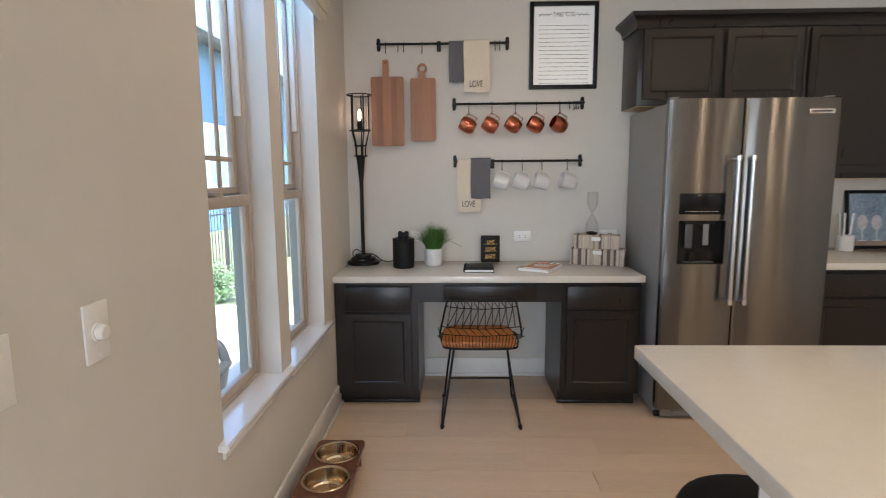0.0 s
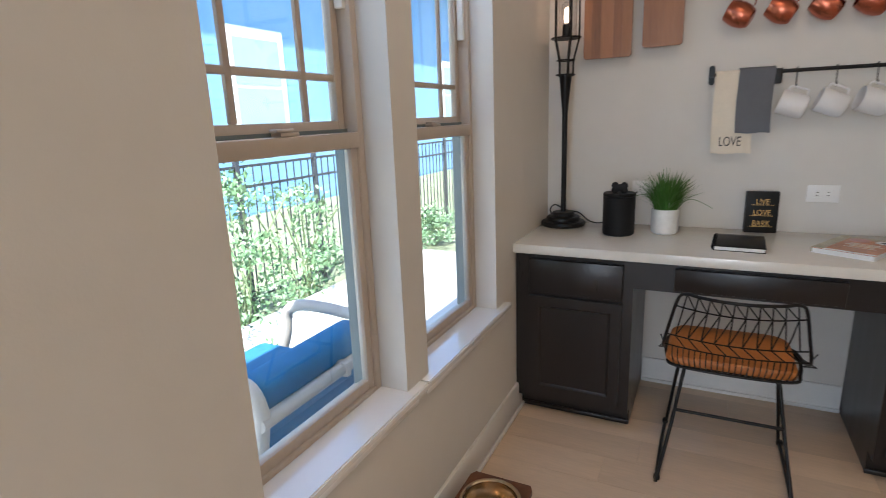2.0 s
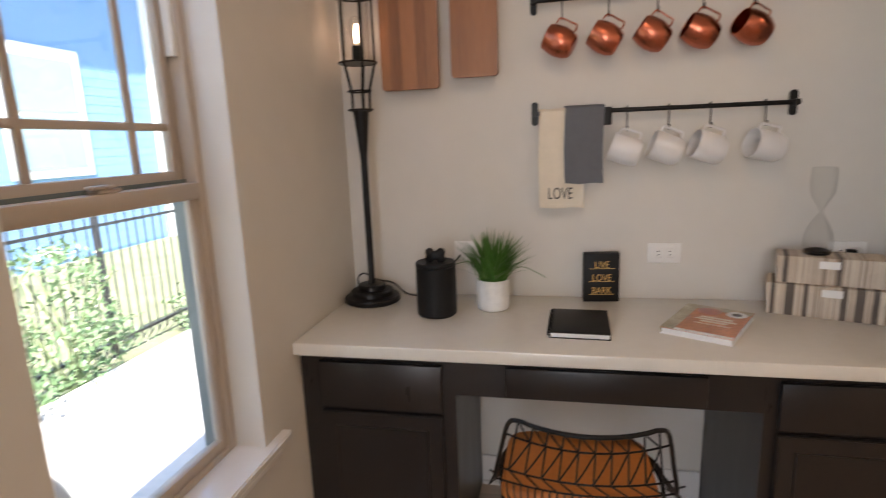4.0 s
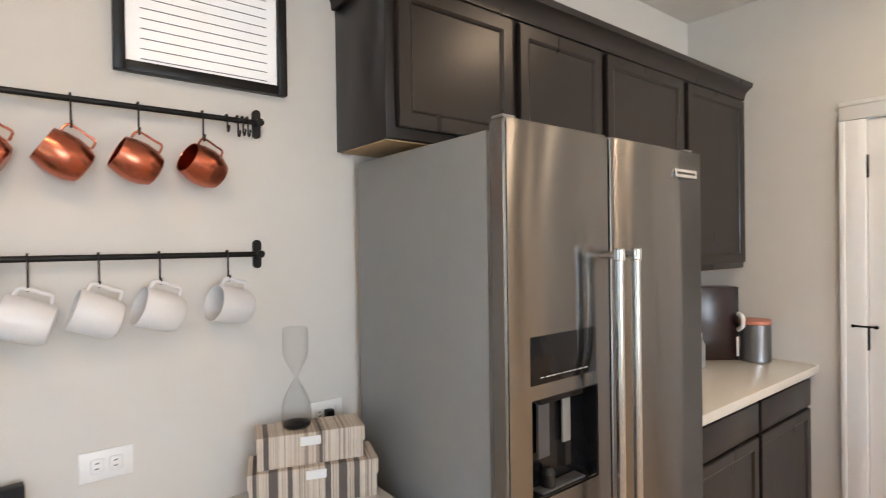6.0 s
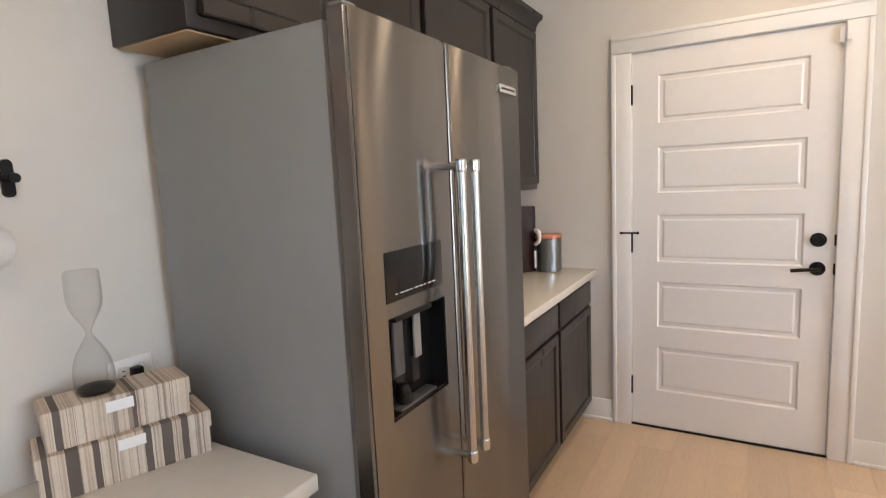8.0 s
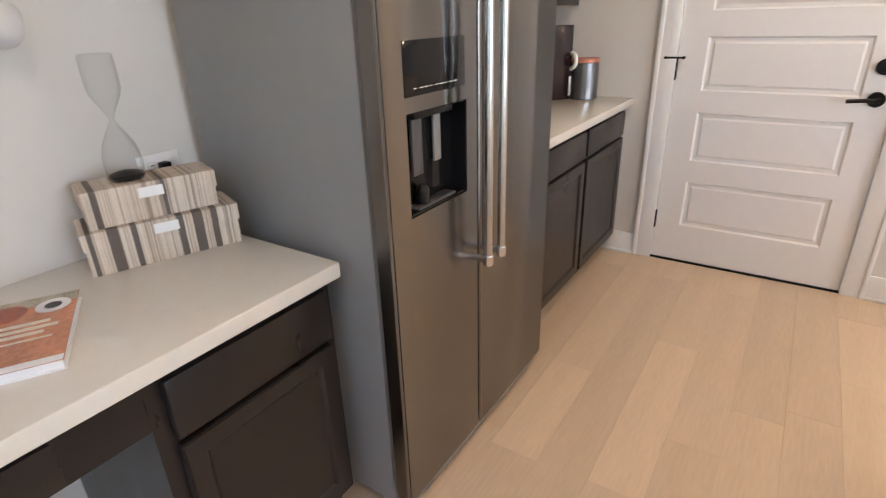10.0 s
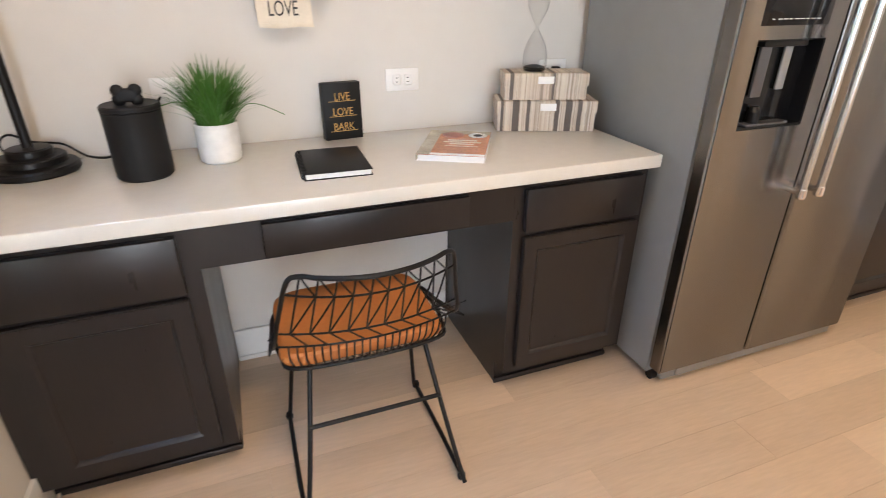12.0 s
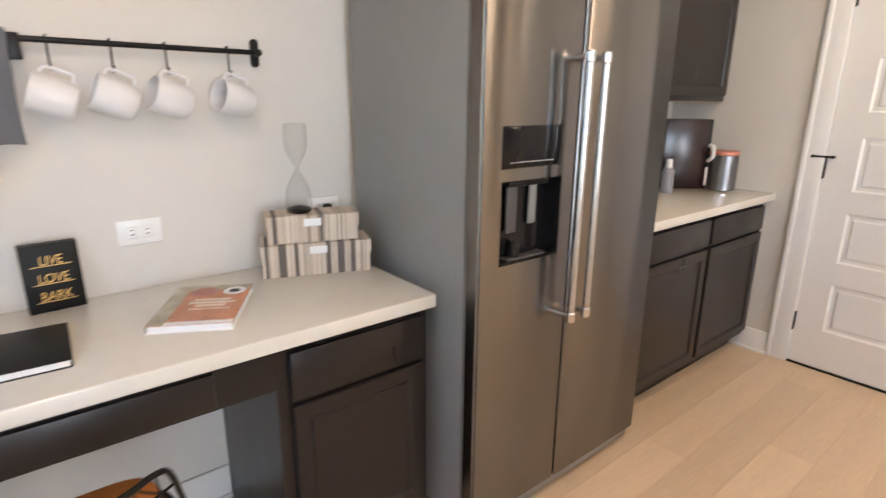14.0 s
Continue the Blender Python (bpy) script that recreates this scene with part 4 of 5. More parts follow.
towel(0.118, 0.283, 1.920, Z1, CREAM, "cream towel lettered LOVE over the rail", word=True, off=0.006, seed=2)
towel(0.074, 0.230, 1.150, Z3, CREAM, "cream towel lettered LOVE over the rail", word=True, seed=3)
towel(0.162, 0.292, 1.236, Z3, GREYT, "grey cotton towel folded over the rail", off=0.008, seed=4)

# poster
po = thing("framed_print", (0.757, BY, 1.94), "black framed to-do list print behind glass", "picture")
PX0, PX1, PZ0, PZ1 = 0.54, 0.976, 1.940, 2.478
for a in ((PX0, PX0 + 0.026, PZ0, PZ1), (PX1 - 0.026, PX1, PZ0, PZ1), (PX0 + 0.026, PX1 - 0.026, PZ0, PZ0 + 0.026), (PX0 + 0.026, PX1 - 0.026, PZ1 - 0.026, PZ1)):
    part("frame_bar", box(a[0], a[1], BY - 0.028, BY - 0.001, a[2], a[3], 0.002), BLACKM, po, "black frame bar")
part("sheet", box(PX0 + 0.024, PX1 - 0.024, BY - 0.012, BY - 0.006, PZ0 + 0.024, PZ1 - 0.024), PAPER, po, "white lined paper")
for k in range(15):
    z = PZ1 - 0.145 - k * 0.0255
    part("rule_line", box(PX0 + 0.06, PX1 - 0.055, BY - 0.0128, BY - 0.0118, z, z + 0.0022), INK, po)
text_mesh("THINGS TO DO", 0.040, Matrix.Translation(((PX0 + PX1) / 2, BY - 0.0125, PZ1 - 0.077)) @ pose(0, 0, 0, 90, 0, 0) @ Matrix.Diagonal((0.5, 1, 1, 1)), INK, "lettering", po, 0.0004)
for s in (-1, 1):
    part("sprig", join(box((PX0 + PX1) / 2 + s * 0.075, (PX0 + PX1) / 2 + s * 0.17, BY - 0.0128, BY - 0.0118, PZ1 - 0.0785, PZ1 - 0.0765),
                       *[turn(box(-0.007, 0.007, -0.0005, 0.0005, -0.0018, 0.0018), Matrix.Translation(((PX0 + PX1) / 2 + s * (0.085 + 0.013 * k), BY - 0.0123, PZ1 - 0.0735 - 0.008 * (k % 2))) @ pose(0, 0, 0, 0, 35 * s * (1 if k % 2 else -1), 0)) for k in range(6)]), INK, po)
pg = part("pane", box(PX0 + 0.025, PX1 - 0.025, BY - 0.018, BY - 0.016, PZ0 + 0.025, PZ1 - 0.025), CLEAR, po)
pg.visible_shadow = False


def outlet(x, z, label, horizontal=True):
    o = thing("wall_outlet", (x, BY, z), label, "outlet", "wall outlets")
    part("plate", box(x - 0.057, x + 0.057, BY - 0.006, BY, z - 0.036, z + 0.036, 0.0025), PLASTIC, o)
    for s in (-1, 1):
        c = x + s * 0.0195
        r = part("receptacle", box(c - 0.014, c + 0.014, BY - 0.008, BY - 0.005, z - 0.017, z + 0.017, 0.004), PLASTIC, o)
        for dz in (-0.0065, 0.0065):
            part("slot", box(c - 0.0055 + s * 0, c + 0.0035, BY - 0.0086, BY - 0.0078, z + dz - 0.0012, z + dz + 0.0012), SLOT, r)
        part("slot", lathe([(0, 0), (0.0026, 0), (0.0026, 0.001), (0, 0.001)], 10), SLOT, r).matrix_local = Matrix.Translation((c + 0.0085 - x, -0.0081, 0)) @ pose(0, 0, 0, 90, 0, 0)
    return o


outlet(0.513, 0.979, "white duplex outlet set sideways above the desk")
outlet(-0.19, 0.985, "white duplex outlet behind the canister")
outlet(1.09, 0.985, "white duplex outlet behind the hourglass")

# ---- on the desk ----
lx, ly = -0.552, 3.49
lamp = thing("cage_lamp", (lx, ly, CT), "tall black cage lamp with a lit filament bulb", "lamp")
part("base", lathe([(0, 0), (0.102, 0), (0.106, 0.004), (0.106, 0.016), (0.101, 0.022), (0.082, 0.027), (0.081, 0.041), (0.076, 0.045), (0.055, 0.048), (0.054, 0.062), (0.049, 0.066), (0.016, 0.068), (0, 0.068)], 48, (lx, ly, CT)), BLACKM, lamp, "stepped round black base")
part("stem", lathe([(0.0125, 0.062), (0.0125, 0.53), (0.014, 0.55), (0.017, 0.58), (0.026, 0.68), (0.030, 0.705), (0.024, 0.708), (0, 0.708)], 28, (lx, ly, CT)), BLACKM, lamp)
for k in range(5):
    a = 2 * math.pi * k / 5 + 0.3
    c, s = math.cos(a), math.sin(a)
    part("cage_bar", tube([(lx + 0.033 * c, ly + 0.033 * s, CT + 0.70), (lx + 0.034 * c, ly + 0.034 * s, CT + 0.77), (lx + 0.058 * c, ly + 0.058 * s, CT + 0.865), (lx + 0.058 * c, ly + 0.058 * s, CT + 1.095)], 0.0042, 8), BLACKM, lamp)
for z, r in ((0.708, 0.043), (0.772, 0.04), (0.868, 0.066), (1.09, 0.078)):
    part("cage_ring", tube([(lx + r * math.cos(t * math.pi / 18), ly + r * math.sin(t * math.pi / 18), CT + z) for t in range(36)], 0.0032, 8, True), BLACKM, lamp)
part("tray", lathe([(0, 0.866), (0.06, 0.866), (0.06, 0.871), (0, 0.871)], 32, (lx, ly, CT)), BLACKM, lamp)
part("spoke", join(rod((lx - 0.078, ly, CT + 1.09), (lx - 0.055, ly, CT + 1.09), 0.003), rod((lx + 0.055, ly, CT + 1.09), (lx + 0.078, ly, CT + 1.09), 0.003)), BLACKM, lamp)
part("socket", lathe([(0, 0.871), (0.017, 0.871), (0.018, 0.90), (0.016, 0.925), (0, 0.925)], 24, (lx, ly, CT)), BLACKM, lamp)
gl = part("glass_chimney", lathe([(0.047, 0.872), (0.047, 1.085)], 36, (lx, ly, CT)), THIN, lamp, "clear glass chimney")
gl.visible_shadow = False
bulb = part("bulb", lathe([(0.012, 0.925), (0.014, 0.94), (0.022, 0.97), (0.024, 0.99), (0.02, 1.01), (0.01, 1.022), (0, 1.025)], 24, (lx, ly, CT)), THIN, lamp, "clear filament bulb")
bulb.visible_shadow = False
part("filament", tube(curve_pts([(lx - 0.004, ly, CT + 0.935), (lx - 0.006, ly, CT + 0.96), (lx - 0.004, ly + 0.004, CT + 0.99), (lx + 0.004, ly, CT + 0.995), (lx + 0.006, ly - 0.003, CT + 0.965), (lx + 0.004, ly, CT + 0.935)], 5), 0.0028, 8), glow("filament_glow", (1.0, 0.66, 0.42), 7), lamp, "glowing filament")
part("cord", tube(curve_pts([(lx - 0.06, ly + 0.06, CT + 0.01), (lx - 0.085, ly + 0.075, CT + 0.06), (lx - 0.06, ly + 0.08, CT + 0.085), (lx - 0.01, ly + 0.085, CT + 0.06), (lx + 0.06, ly + 0.075, CT + 0.05), (lx + 0.12, ly + 0.06, CT + 0.012), (lx + 0.19, ly + 0.05, CT + 0.015), (lx + 0.26, ly + 0.075, CT + 0.08), (lx + 0.33, ly + 0.092, CT + 0.16)], 8), 0.0032, 8), BLACKM, lamp, "black power cord")

kx, ky = -0.270, 3.352
can = thing("treat_canister", (kx, ky, CT), "matte black canister with a bone-shaped lid knob", "canister")
part("jar", lathe([(0, 0), (0.062, 0), (0.068, 0.006), (0.069, 0.02), (0.0685, 0.168), (0.069, 0.17), (0.067, 0.172), (0, 0.172)], 48, (kx, ky, CT)), BLACKC, can)
lid = part("lid", lathe([(0.067, 0.1725), (0.0695, 0.175), (0.0695, 0.183), (0.066, 0.187), (0.05, 0.184), (0, 0.183)], 48, (kx, ky, CT)), BLACKC, can)
bone = []
for sx in (-1, 1):
    for sz in (-1, 1):
        b = bmesh.new()
        bmesh.ops.create_uvsphere(b, u_segments=16, v_segments=10, radius=0.0158)
        bone.append(turn(b, Matrix.Translation((kx + sx * 0.0195, ky, CT + 0.207 + sz * 0.0105)) @ Matrix.Diagonal((1, 0.72, 1, 1))))
bone.append(turn(box(-0.026, 0.026, -0.011, 0.011, -0.0165, 0.0165, 0.009, 3), Matrix.Translation((kx, ky, CT + 0.207))))
part("bone_knob", join(*bone), BLACKC, lid)

gx, gy = -0.083, 3.43
pot = thing("potted_grass", (gx, gy, CT), "faux grass in a white marble pot", "plant")
MARBLE = material("white_marble", (0.78, 0.77, 0.75), 0.3, var=0.10, scale=5)
part("pot", lathe([(0, 0), (0.048, 0), (0.055, 0.006), (0.0575, 0.02), (0.0575, 0.108), (0.0555, 0.11), (0.0525, 0.108), (0.0525, 0.095), (0, 0.095)], 40, (gx, gy, CT)), MARBLE, pot)
rng = random.Random(5)
gb = bmesh.new()
for k in range(280):
    a, r0 = rng.random() * 6.283, 0.045 * math.sqrt(rng.random())
    lean = rng.gauss(0.0, 1) * 0.02 + r0 * 1.7 + 0.012
    if rng.random() < 0.16:
        lean += rng.uniform(0.03, 0.08)
    ht = rng.uniform(0.125, 0.235) - lean * 0.35
    aa = a + rng.gauss(0, 0.35)
    base = Vector((gx + r0 * math.cos(a), gy + r0 * math.sin(a), CT + 0.094))
    d = Vector((math.cos(aa), math.sin(aa), 0))
    side = Vector((-d.y, d.x, 0))
    wd = rng.uniform(0.0030, 0.0050)
    prev = None
    for j in range(5):
        t = j / 4
        p = base + d * (lean * t ** 1.8) + Vector((0, 0, ht * (t - 0.12 * t * t * (1 + lean * 8))))
        wj = wd * (1 - 0.92 * t ** 2)
        cur = [gb.verts.new(p - side * wj), gb.verts.new(p + d * wj * 0.5), gb.verts.new(p + side * wj)]
        if prev:
            for q in range(2):
                gb.faces.new((prev[q], prev[q + 1], cur[q + 1], cur[q]))
        prev = cur
stray = [tube(curve_pts([(gx + 0.04, gy - 0.01, CT + 0.10), (gx + 0.08, gy - 0.02, CT + 0.15), (gx + 0.12, gy - 0.03, CT + 0.155), (gx + 0.185, gy - 0.045, CT + 0.125)], 5), 0.0012, 6),
         tube(curve_pts([(gx - 0.03, gy, CT + 0.10), (gx - 0.07, gy - 0.02, CT + 0.17), (gx - 0.13, gy - 0.03, CT + 0.165)], 5), 0.0014, 6)]
gb = join(gb, *stray)
part("grass_blades", gb, GRASS, pot, "dense green grass blades")

sg = thing("desk_sign", (0.295, 3.535, CT), "small black box sign lettered LIVE LOVE BARK", "sign")
S = Matrix.Translation((0.295, 3.535, CT)) @ pose(0, 0, 0, -1.5, 0, 5)
part("block", turn(box(-0.062, 0.062, 0, 0.036, 0, 0.178, 0.0025), S), BLACKC, sg)
for k, wd in enumerate(("LIVE", "LOVE", "BARK")):
    text_mesh(wd, 0.034, S @ Matrix.Translation((0.0, -0.0012, 0.135 - k * 0.047)) @ pose(0, 0, 0, 90, 0, 0) @ Matrix.Diagonal((0.82, 1, 1, 1)), GOLD, "lettering", sg, 0.0008, "gold letters")
    part("underline", turn(box(-0.044, 0.044, -0.0022, 0.0, 0.121 - k * 0.047, 0.1228 - k * 0.047), S), GOLD, sg)

nb = thing("notebook", (0.205, 3.27, CT), "black spiral notebook lying closed on the desk", "notebook")
N = Matrix.Translation((0.205, 3.265, CT)) @ pose(0, 0, 0, 0, 0, -2.5)
part("page_block", turn(box(-0.083, 0.086, -0.112, 0.112, 0.003, 0.016), N), PAPER, nb, "cream page block")
part("cover", turn(box(-0.088, 0.09, -0.115, 0.115, 0.016, 0.0195, 0.0015), N), BLACKC, nb)
part("back_cover", turn(box(-0.088, 0.09, -0.115, 0.115, 0.0, 0.003, 0.001), N), BLACKC, nb)
for k in range(16):
    y = -0.1 + k * 0.0133
    part("spiral_ring", turn(tube([(-0.085 + 0.009 * math.cos(t * math.pi / 6), y, 0.010 + 0.0115 * math.sin(t * math.pi / 6)) for t in range(12)], 0.0013, 6, True), N), BLACKM, nb)

COVER = material("cover_photo", (0.50, 0.20, 0.10), 0.25, var=0.45, scale=14)
COVG = material("cover_photo_pale", (0.42, 0.38, 0.28), 0.25, var=0.5, scale=22)
bk = thing("cookbook", (0.6, 3.32, CT), "paperback cookbook with a warm food-photo cover", "book")
B = Matrix.Translation((0.594, 3.306, CT)) @ pose(0, 0, 0, 0, 0, -29)
part("page_block", turn(box(-0.096, 0.094, -0.138, 0.138, 0.002, 0.018), B), PAPER, bk, "white page block")
part("cover", turn(box(-0.1, 0.097, -0.141, 0.141, 0.018, 0.0195), B), COVER, bk)
part("back_cover", turn(box(-0.1, 0.097, -0.141, 0.141, 0.0, 0.002), B), PAPER, bk)
part("spine", turn(box(-0.102, -0.0985, -0.141, 0.141, 0.0, 0.0195, 0.0008), B), COVG, bk)
part("photo", turn(box(-0.1, -0.062, -0.14, 0.14, 0.0195, 0.0199), B), COVG, bk, "pale strip of the cover photo")
part("photo", turn(box(-0.062, 0.096, 0.10, 0.141, 0.0195, 0.0199), B), COVG, bk, "pale top of the cover photo")
part("photo", turn(box(-0.062, 0.096, -0.141, -0.122, 0.0195, 0.0199), B), PAPER, bk, "white cover foot")
part("dish", turn(lathe([(0, 0.0196), (0.036, 0.0196), (0.036, 0.0200), (0, 0.0200)], 28, (-0.02, 0.085, 0)), B), material("dish_photo", (0.30, 0.07, 0.03), 0.3, var=0.6, scale=30), bk, "dark red dish in the cover photo")
part("seal", turn(lathe([(0, 0.0201), (0.030, 0.0201), (0.030, 0.0205), (0, 0.0205)], 28, (0.058, 0.088, 0)), B), PAPER, bk, "round white seal")
part("seal_mark", turn(lathe([(0, 0.0205), (0.015, 0.0205), (0.015, 0.0208), (0, 0.0208)], 20, (0.058, 0.088, 0)), B), INK, bk)
for k, (a, b) in enumerate(((-0.03, 0.06), (-0.04, 0.075), (-0.02, 0.055), (-0.03, 0.07))):
    part("title_bar", turn(box(a, b, 0.018 - k * 0.021, 0.030 - k * 0.021 - (0.006 if k == 3 else 0), 0.0196, 0.0200), B), CREAM, bk, "unreadable pale title line")


def strips(width, bands, rng):
    """Paper strips across a box: fine pale ones with the given dark bands (shares of the width)."""
    out, x = [], 0.001
    while x < width - 0.003:
        band = next((q for q in bands if q[0] <= x / width < q[1]), None)
        e = x + rng.choice((0.0015, 0.002, 0.003, 0.0045))
        if band:
            e = min(band[1] * width, x + rng.choice((0.005, 0.009)))
        e = min(max(e, x + 0.001), width - 0.001)
        out.append((x, e, 4 if band and rng.random() < 0.93 else rng.choice((0, 1, 1, 2, 2, 2, 3, 3))))
        x = e
    return out


def striped(name, x0, x1, y0, y1, z0, z1, M, parent, rows, rng):
    """Box covered in the paper strips, which run over its front and top."""
    b = part(name, turn(box(x0, x1, y0, y1, z0, z1, 0.0015), M), STRIPE[1], parent)
    for a, e, k in rows:
        a, e = max(a, x0 + 0.0006), min(e, x1 - 0.0006)
        if e - a > 0.0004:
            part("stripe", turn(join(box(a, e, y0 - 0.0012, y0 - 0.0002, z0 + 0.0003, z1 - 0.0002), box(a, e, y0 - 0.0012, y1, z1 + 0.0002, z1 + 0.0012)), M), STRIPE[k], b)
    for side, xx in ((-1, x0), (1, x1)):
        y = y0 + 0.001
        while y < y1 - 0.003:
            e = min(y + rng.choice((0.002, 0.003, 0.005)), y1 - 0.001)
            part("stripe", turn(box(xx - 0.0012 if side < 0 else xx + 0.0002, xx - 0.0002 if side < 0 else xx + 0.0012, y, e, z0 + 0.0003, z1 - 0.0002), M), STRIPE[rng.choice((1, 1, 2, 2, 3, 3, 0))], b)
            y = e
    return b


STRIPE = [material("paper_strip_%s" % n, c, 0.7, var=0.12, scale=30, bump=0.2, bscale=180) for n, c in (("taupe", (0.31, 0.245, 0.19)), ("beige", (0.46, 0.38, 0.30)), ("sand", (0.56, 0.47, 0.38)), ("cream", (0.60, 0.53, 0.44)), ("charcoal", (0.115, 0.094, 0.08)))]
rng = random.Random(11)
BX = Matrix.Translation((0.803, 3.456, CT)) @ pose(0, 0, 0, 0, 0, -20)
b1 = thing("storage_box", (0.96, 3.45, CT), "large striped paper storage box with lid", "box", "striped storage boxes")
rows1 = strips(0.34, ((0.03, 0.07), (0.15, 0.22), (0.29, 0.33), (0.57, 0.62), (0.68, 0.75), (0.80, 0.85)), rng)
striped("box_body", 0.004, 0.336, 0.004, 0.131, 0, 0.062, BX, b1, rows1, rng)
striped("box_lid", 0, 0.34, 0, 0.135, 0.062, 0.102, BX, b1, rows1, rng)
part("label_plate", turn(box(0.146, 0.200, -0.004, -0.001, 0.071, 0.095, 0.001), BX), PAPER, b1, "small white label")
BX2 = BX @ Matrix.Translation((0.022, 0.012, 0.1035)) @ pose(0, 0, 0, 0, 0, 2)
b2 = thing("storage_box", (0.96, 3.46, CT + 0.1035), "smaller striped paper storage box on the larger one", "box", "striped storage boxes")
rows2 = strips(0.285, ((0.06, 0.11), (0.43, 0.49), (0.53, 0.60), (0.66, 0.71)), rng)
striped("box_body", 0.004, 0.281, 0.004, 0.111, 0, 0.046, BX2, b2, rows2, rng)
striped("box_lid", 0, 0.285, 0, 0.115, 0.046, 0.086, BX2, b2, rows2, rng)
part("label_plate", turn(box(0.112, 0.166, -0.004, -0.001, 0.053, 0.077, 0.001), BX2), PAPER, b2, "small white label")

hb = BX2 @ Vector((0.108, 0.058, 0.0875))
hg = thing("hourglass", tuple(hb), "clear glass hourglass with black sand on the boxes", "hourglass")
prof = [(0, 0.0), (0.034, 0.0), (0.038, 0.005), (0.0405, 0.022), (0.0405, 0.046), (0.038, 0.066), (0.032, 0.085), (0.022, 0.105), (0.012, 0.122), (0.0065, 0.132), (0.0055, 0.138), (0.0075, 0.145), (0.014, 0.158), (0.024, 0.176), (0.0315, 0.192), (0.0345, 0.206), (0.0350, 0.222), (0.0345, 0.266), (0.033, 0.273), (0.030, 0.2755), (0, 0.2765)]
hgm = part("glass", lathe(prof, 48, tuple(hb)), THIN, hg)
hgm.visible_shadow = False
part("sand", lathe([(0, 0.003), (0.034, 0.003), (0.038, 0.008), (0.035, 0.014), (0.015, 0.02), (0, 0.022)], 32, tuple(hb)), BLACKM, hg, "black sand")
cd = solid("charger_cord", join(box(1.082, 1.108, BY - 0.034, BY - 0.009, 0.972, 0.998, 0.004), tube(curve_pts([(1.095, BY - 0.034, 0.98), (1.11, BY - 0.05, 0.95), (1.145, BY - 0.06, 0.92), (1.142, BY - 0.08, 0.87), (1.12, BY - 0.085, CT + 0.004)], 6), 0.003, 8)), BLACKM, "black plug and cord in the outlet", "cord", (1.095, BY, 0.985))

# ---- left wall switches ----
for y, dim in ((1.017, True), (0.775, False)):
    s = thing("light_switch", (LX, y, 1.083), "white dimmer switch plate on the wall" if dim else "white rocker switch plate on the wall", "switch", "switch plates")
    part("plate", box(LX, LX + 0.006, y - 0.036, y + 0.036, 1.083 - 0.06, 1.083 + 0.06, 0.0025), PLASTIC, s)
    if dim:
        part("knob", turn(lathe([(0.016, 0), (0.015, 0.016), (0.012, 0.018), (0, 0.018)], 24), Matrix.Translation((LX + 0.006, y, 1.083)) @ pose(0, 0, 0, 0, 90, 0)), PLASTIC, s)
        part("collar", turn(lathe([(0.02, 0), (0.018, 0.003), (0, 0.003)], 24), Matrix.Translation((LX + 0.006, y, 1.083)) @ pose(0, 0, 0, 0, 90, 0)), PLASTIC, s)
    else:
        part("rocker", box(LX + 0.004, LX + 0.009, y - 0.016, y + 0.016, 1.083 - 0.033, 1.083 + 0.033, 0.002), PLASTIC, s)
    for z in (1.034, 1.132):
        part("screw", turn(lathe([(0.003, 0), (0.002, 0.001), (0, 0.001)], 10), Matrix.Translation((LX + 0.006, y, z)) @ pose(0, 0, 0, 0, 90, 0)), PLASTIC, s)

# roman shade over the windows
SHADE = material("shade_linen", (0.70, 0.66, 0.60), 0.9, var=0.06, scale=30, bump=0.4, bscale=400)
for y0, y1 in ((1.46, 2.16), (2.19, 2.915)):
    sh = thing("roman_shade", (LX, (y0 + y1) / 2, 2.19), "folded linen roman shade above the window", "window shade", "roman shades")
    for k in range(4):
        z = 2.185 + 0.04 * k
        x = LX + 0.052 + 0.012 * k
        part("fold", box(LX + 0.018 - 0.004 * k, x, y0 + 0.004 * (3 - k), y1 - 0.004 * (3 - k), z, z + 0.055 + (0.3 if k == 3 else 0), 0.010, 3), SHADE, sh)
    part("headrail", box(LX + 0.001, LX + 0.03, y0 + 0.02, y1 - 0.02, 2.23, 2.62), SHADE, sh)

# ---- dog bowl stand ----
ds = thing("dog_bowl_stand", (-0.49, 2.195, 0), "low walnut stand holding two steel dog bowls", "pet stand")
x0, x1, y0, y1, zt = -0.602, -0.378, 1.965, 2.425, 0.12
bm = bmesh.new()
# steel coloured with the warm reflections it would show
BOWLM = material("steel_warm_reflection", (0.66, 0.53, 0.38), 0.16, 1.0, var=0.04)
n = 40
cs = [(-0.49, 2.087), (-0.49, 2.308)]
vs_mid = (cs[0][1] + cs[1][1]) / 2
for (hx, hy), (a0, a1) in zip(cs, ((y0, vs_mid), (vs_mid, y1))):
    rings = {}
    for z in (zt - 0.018, zt):
        outer, hole = [], []
        for k in range(n):
            t = 2 * math.pi * (k + 0.5) / n
            c, s = math.cos(t), math.sin(t)
            f = min((x1 - hx if c > 0 else hx - x0) / max(abs(c), 1e-6), (a1 - hy if s > 0 else hy - a0) / max(abs(s), 1e-6))
            outer.append(bm.verts.new((hx + c * f, hy + s * f, z)))
            hole.append(bm.verts.new((hx + 0.092 * c, hy + 0.092 * s, z)))
        for k in range(n):
            q = (k + 1) % n
            bm.faces.new((outer[k], outer[q], hole[q], hole[k]))
        rings[z] = (outer, hole)
    for w in (0, 1):
        a, b = rings[zt - 0.018][w], rings[zt][w]
        for k in range(n):
            q = (k + 1) % n
            bm.faces.new((a[k], a[q], b[q], b[k]))
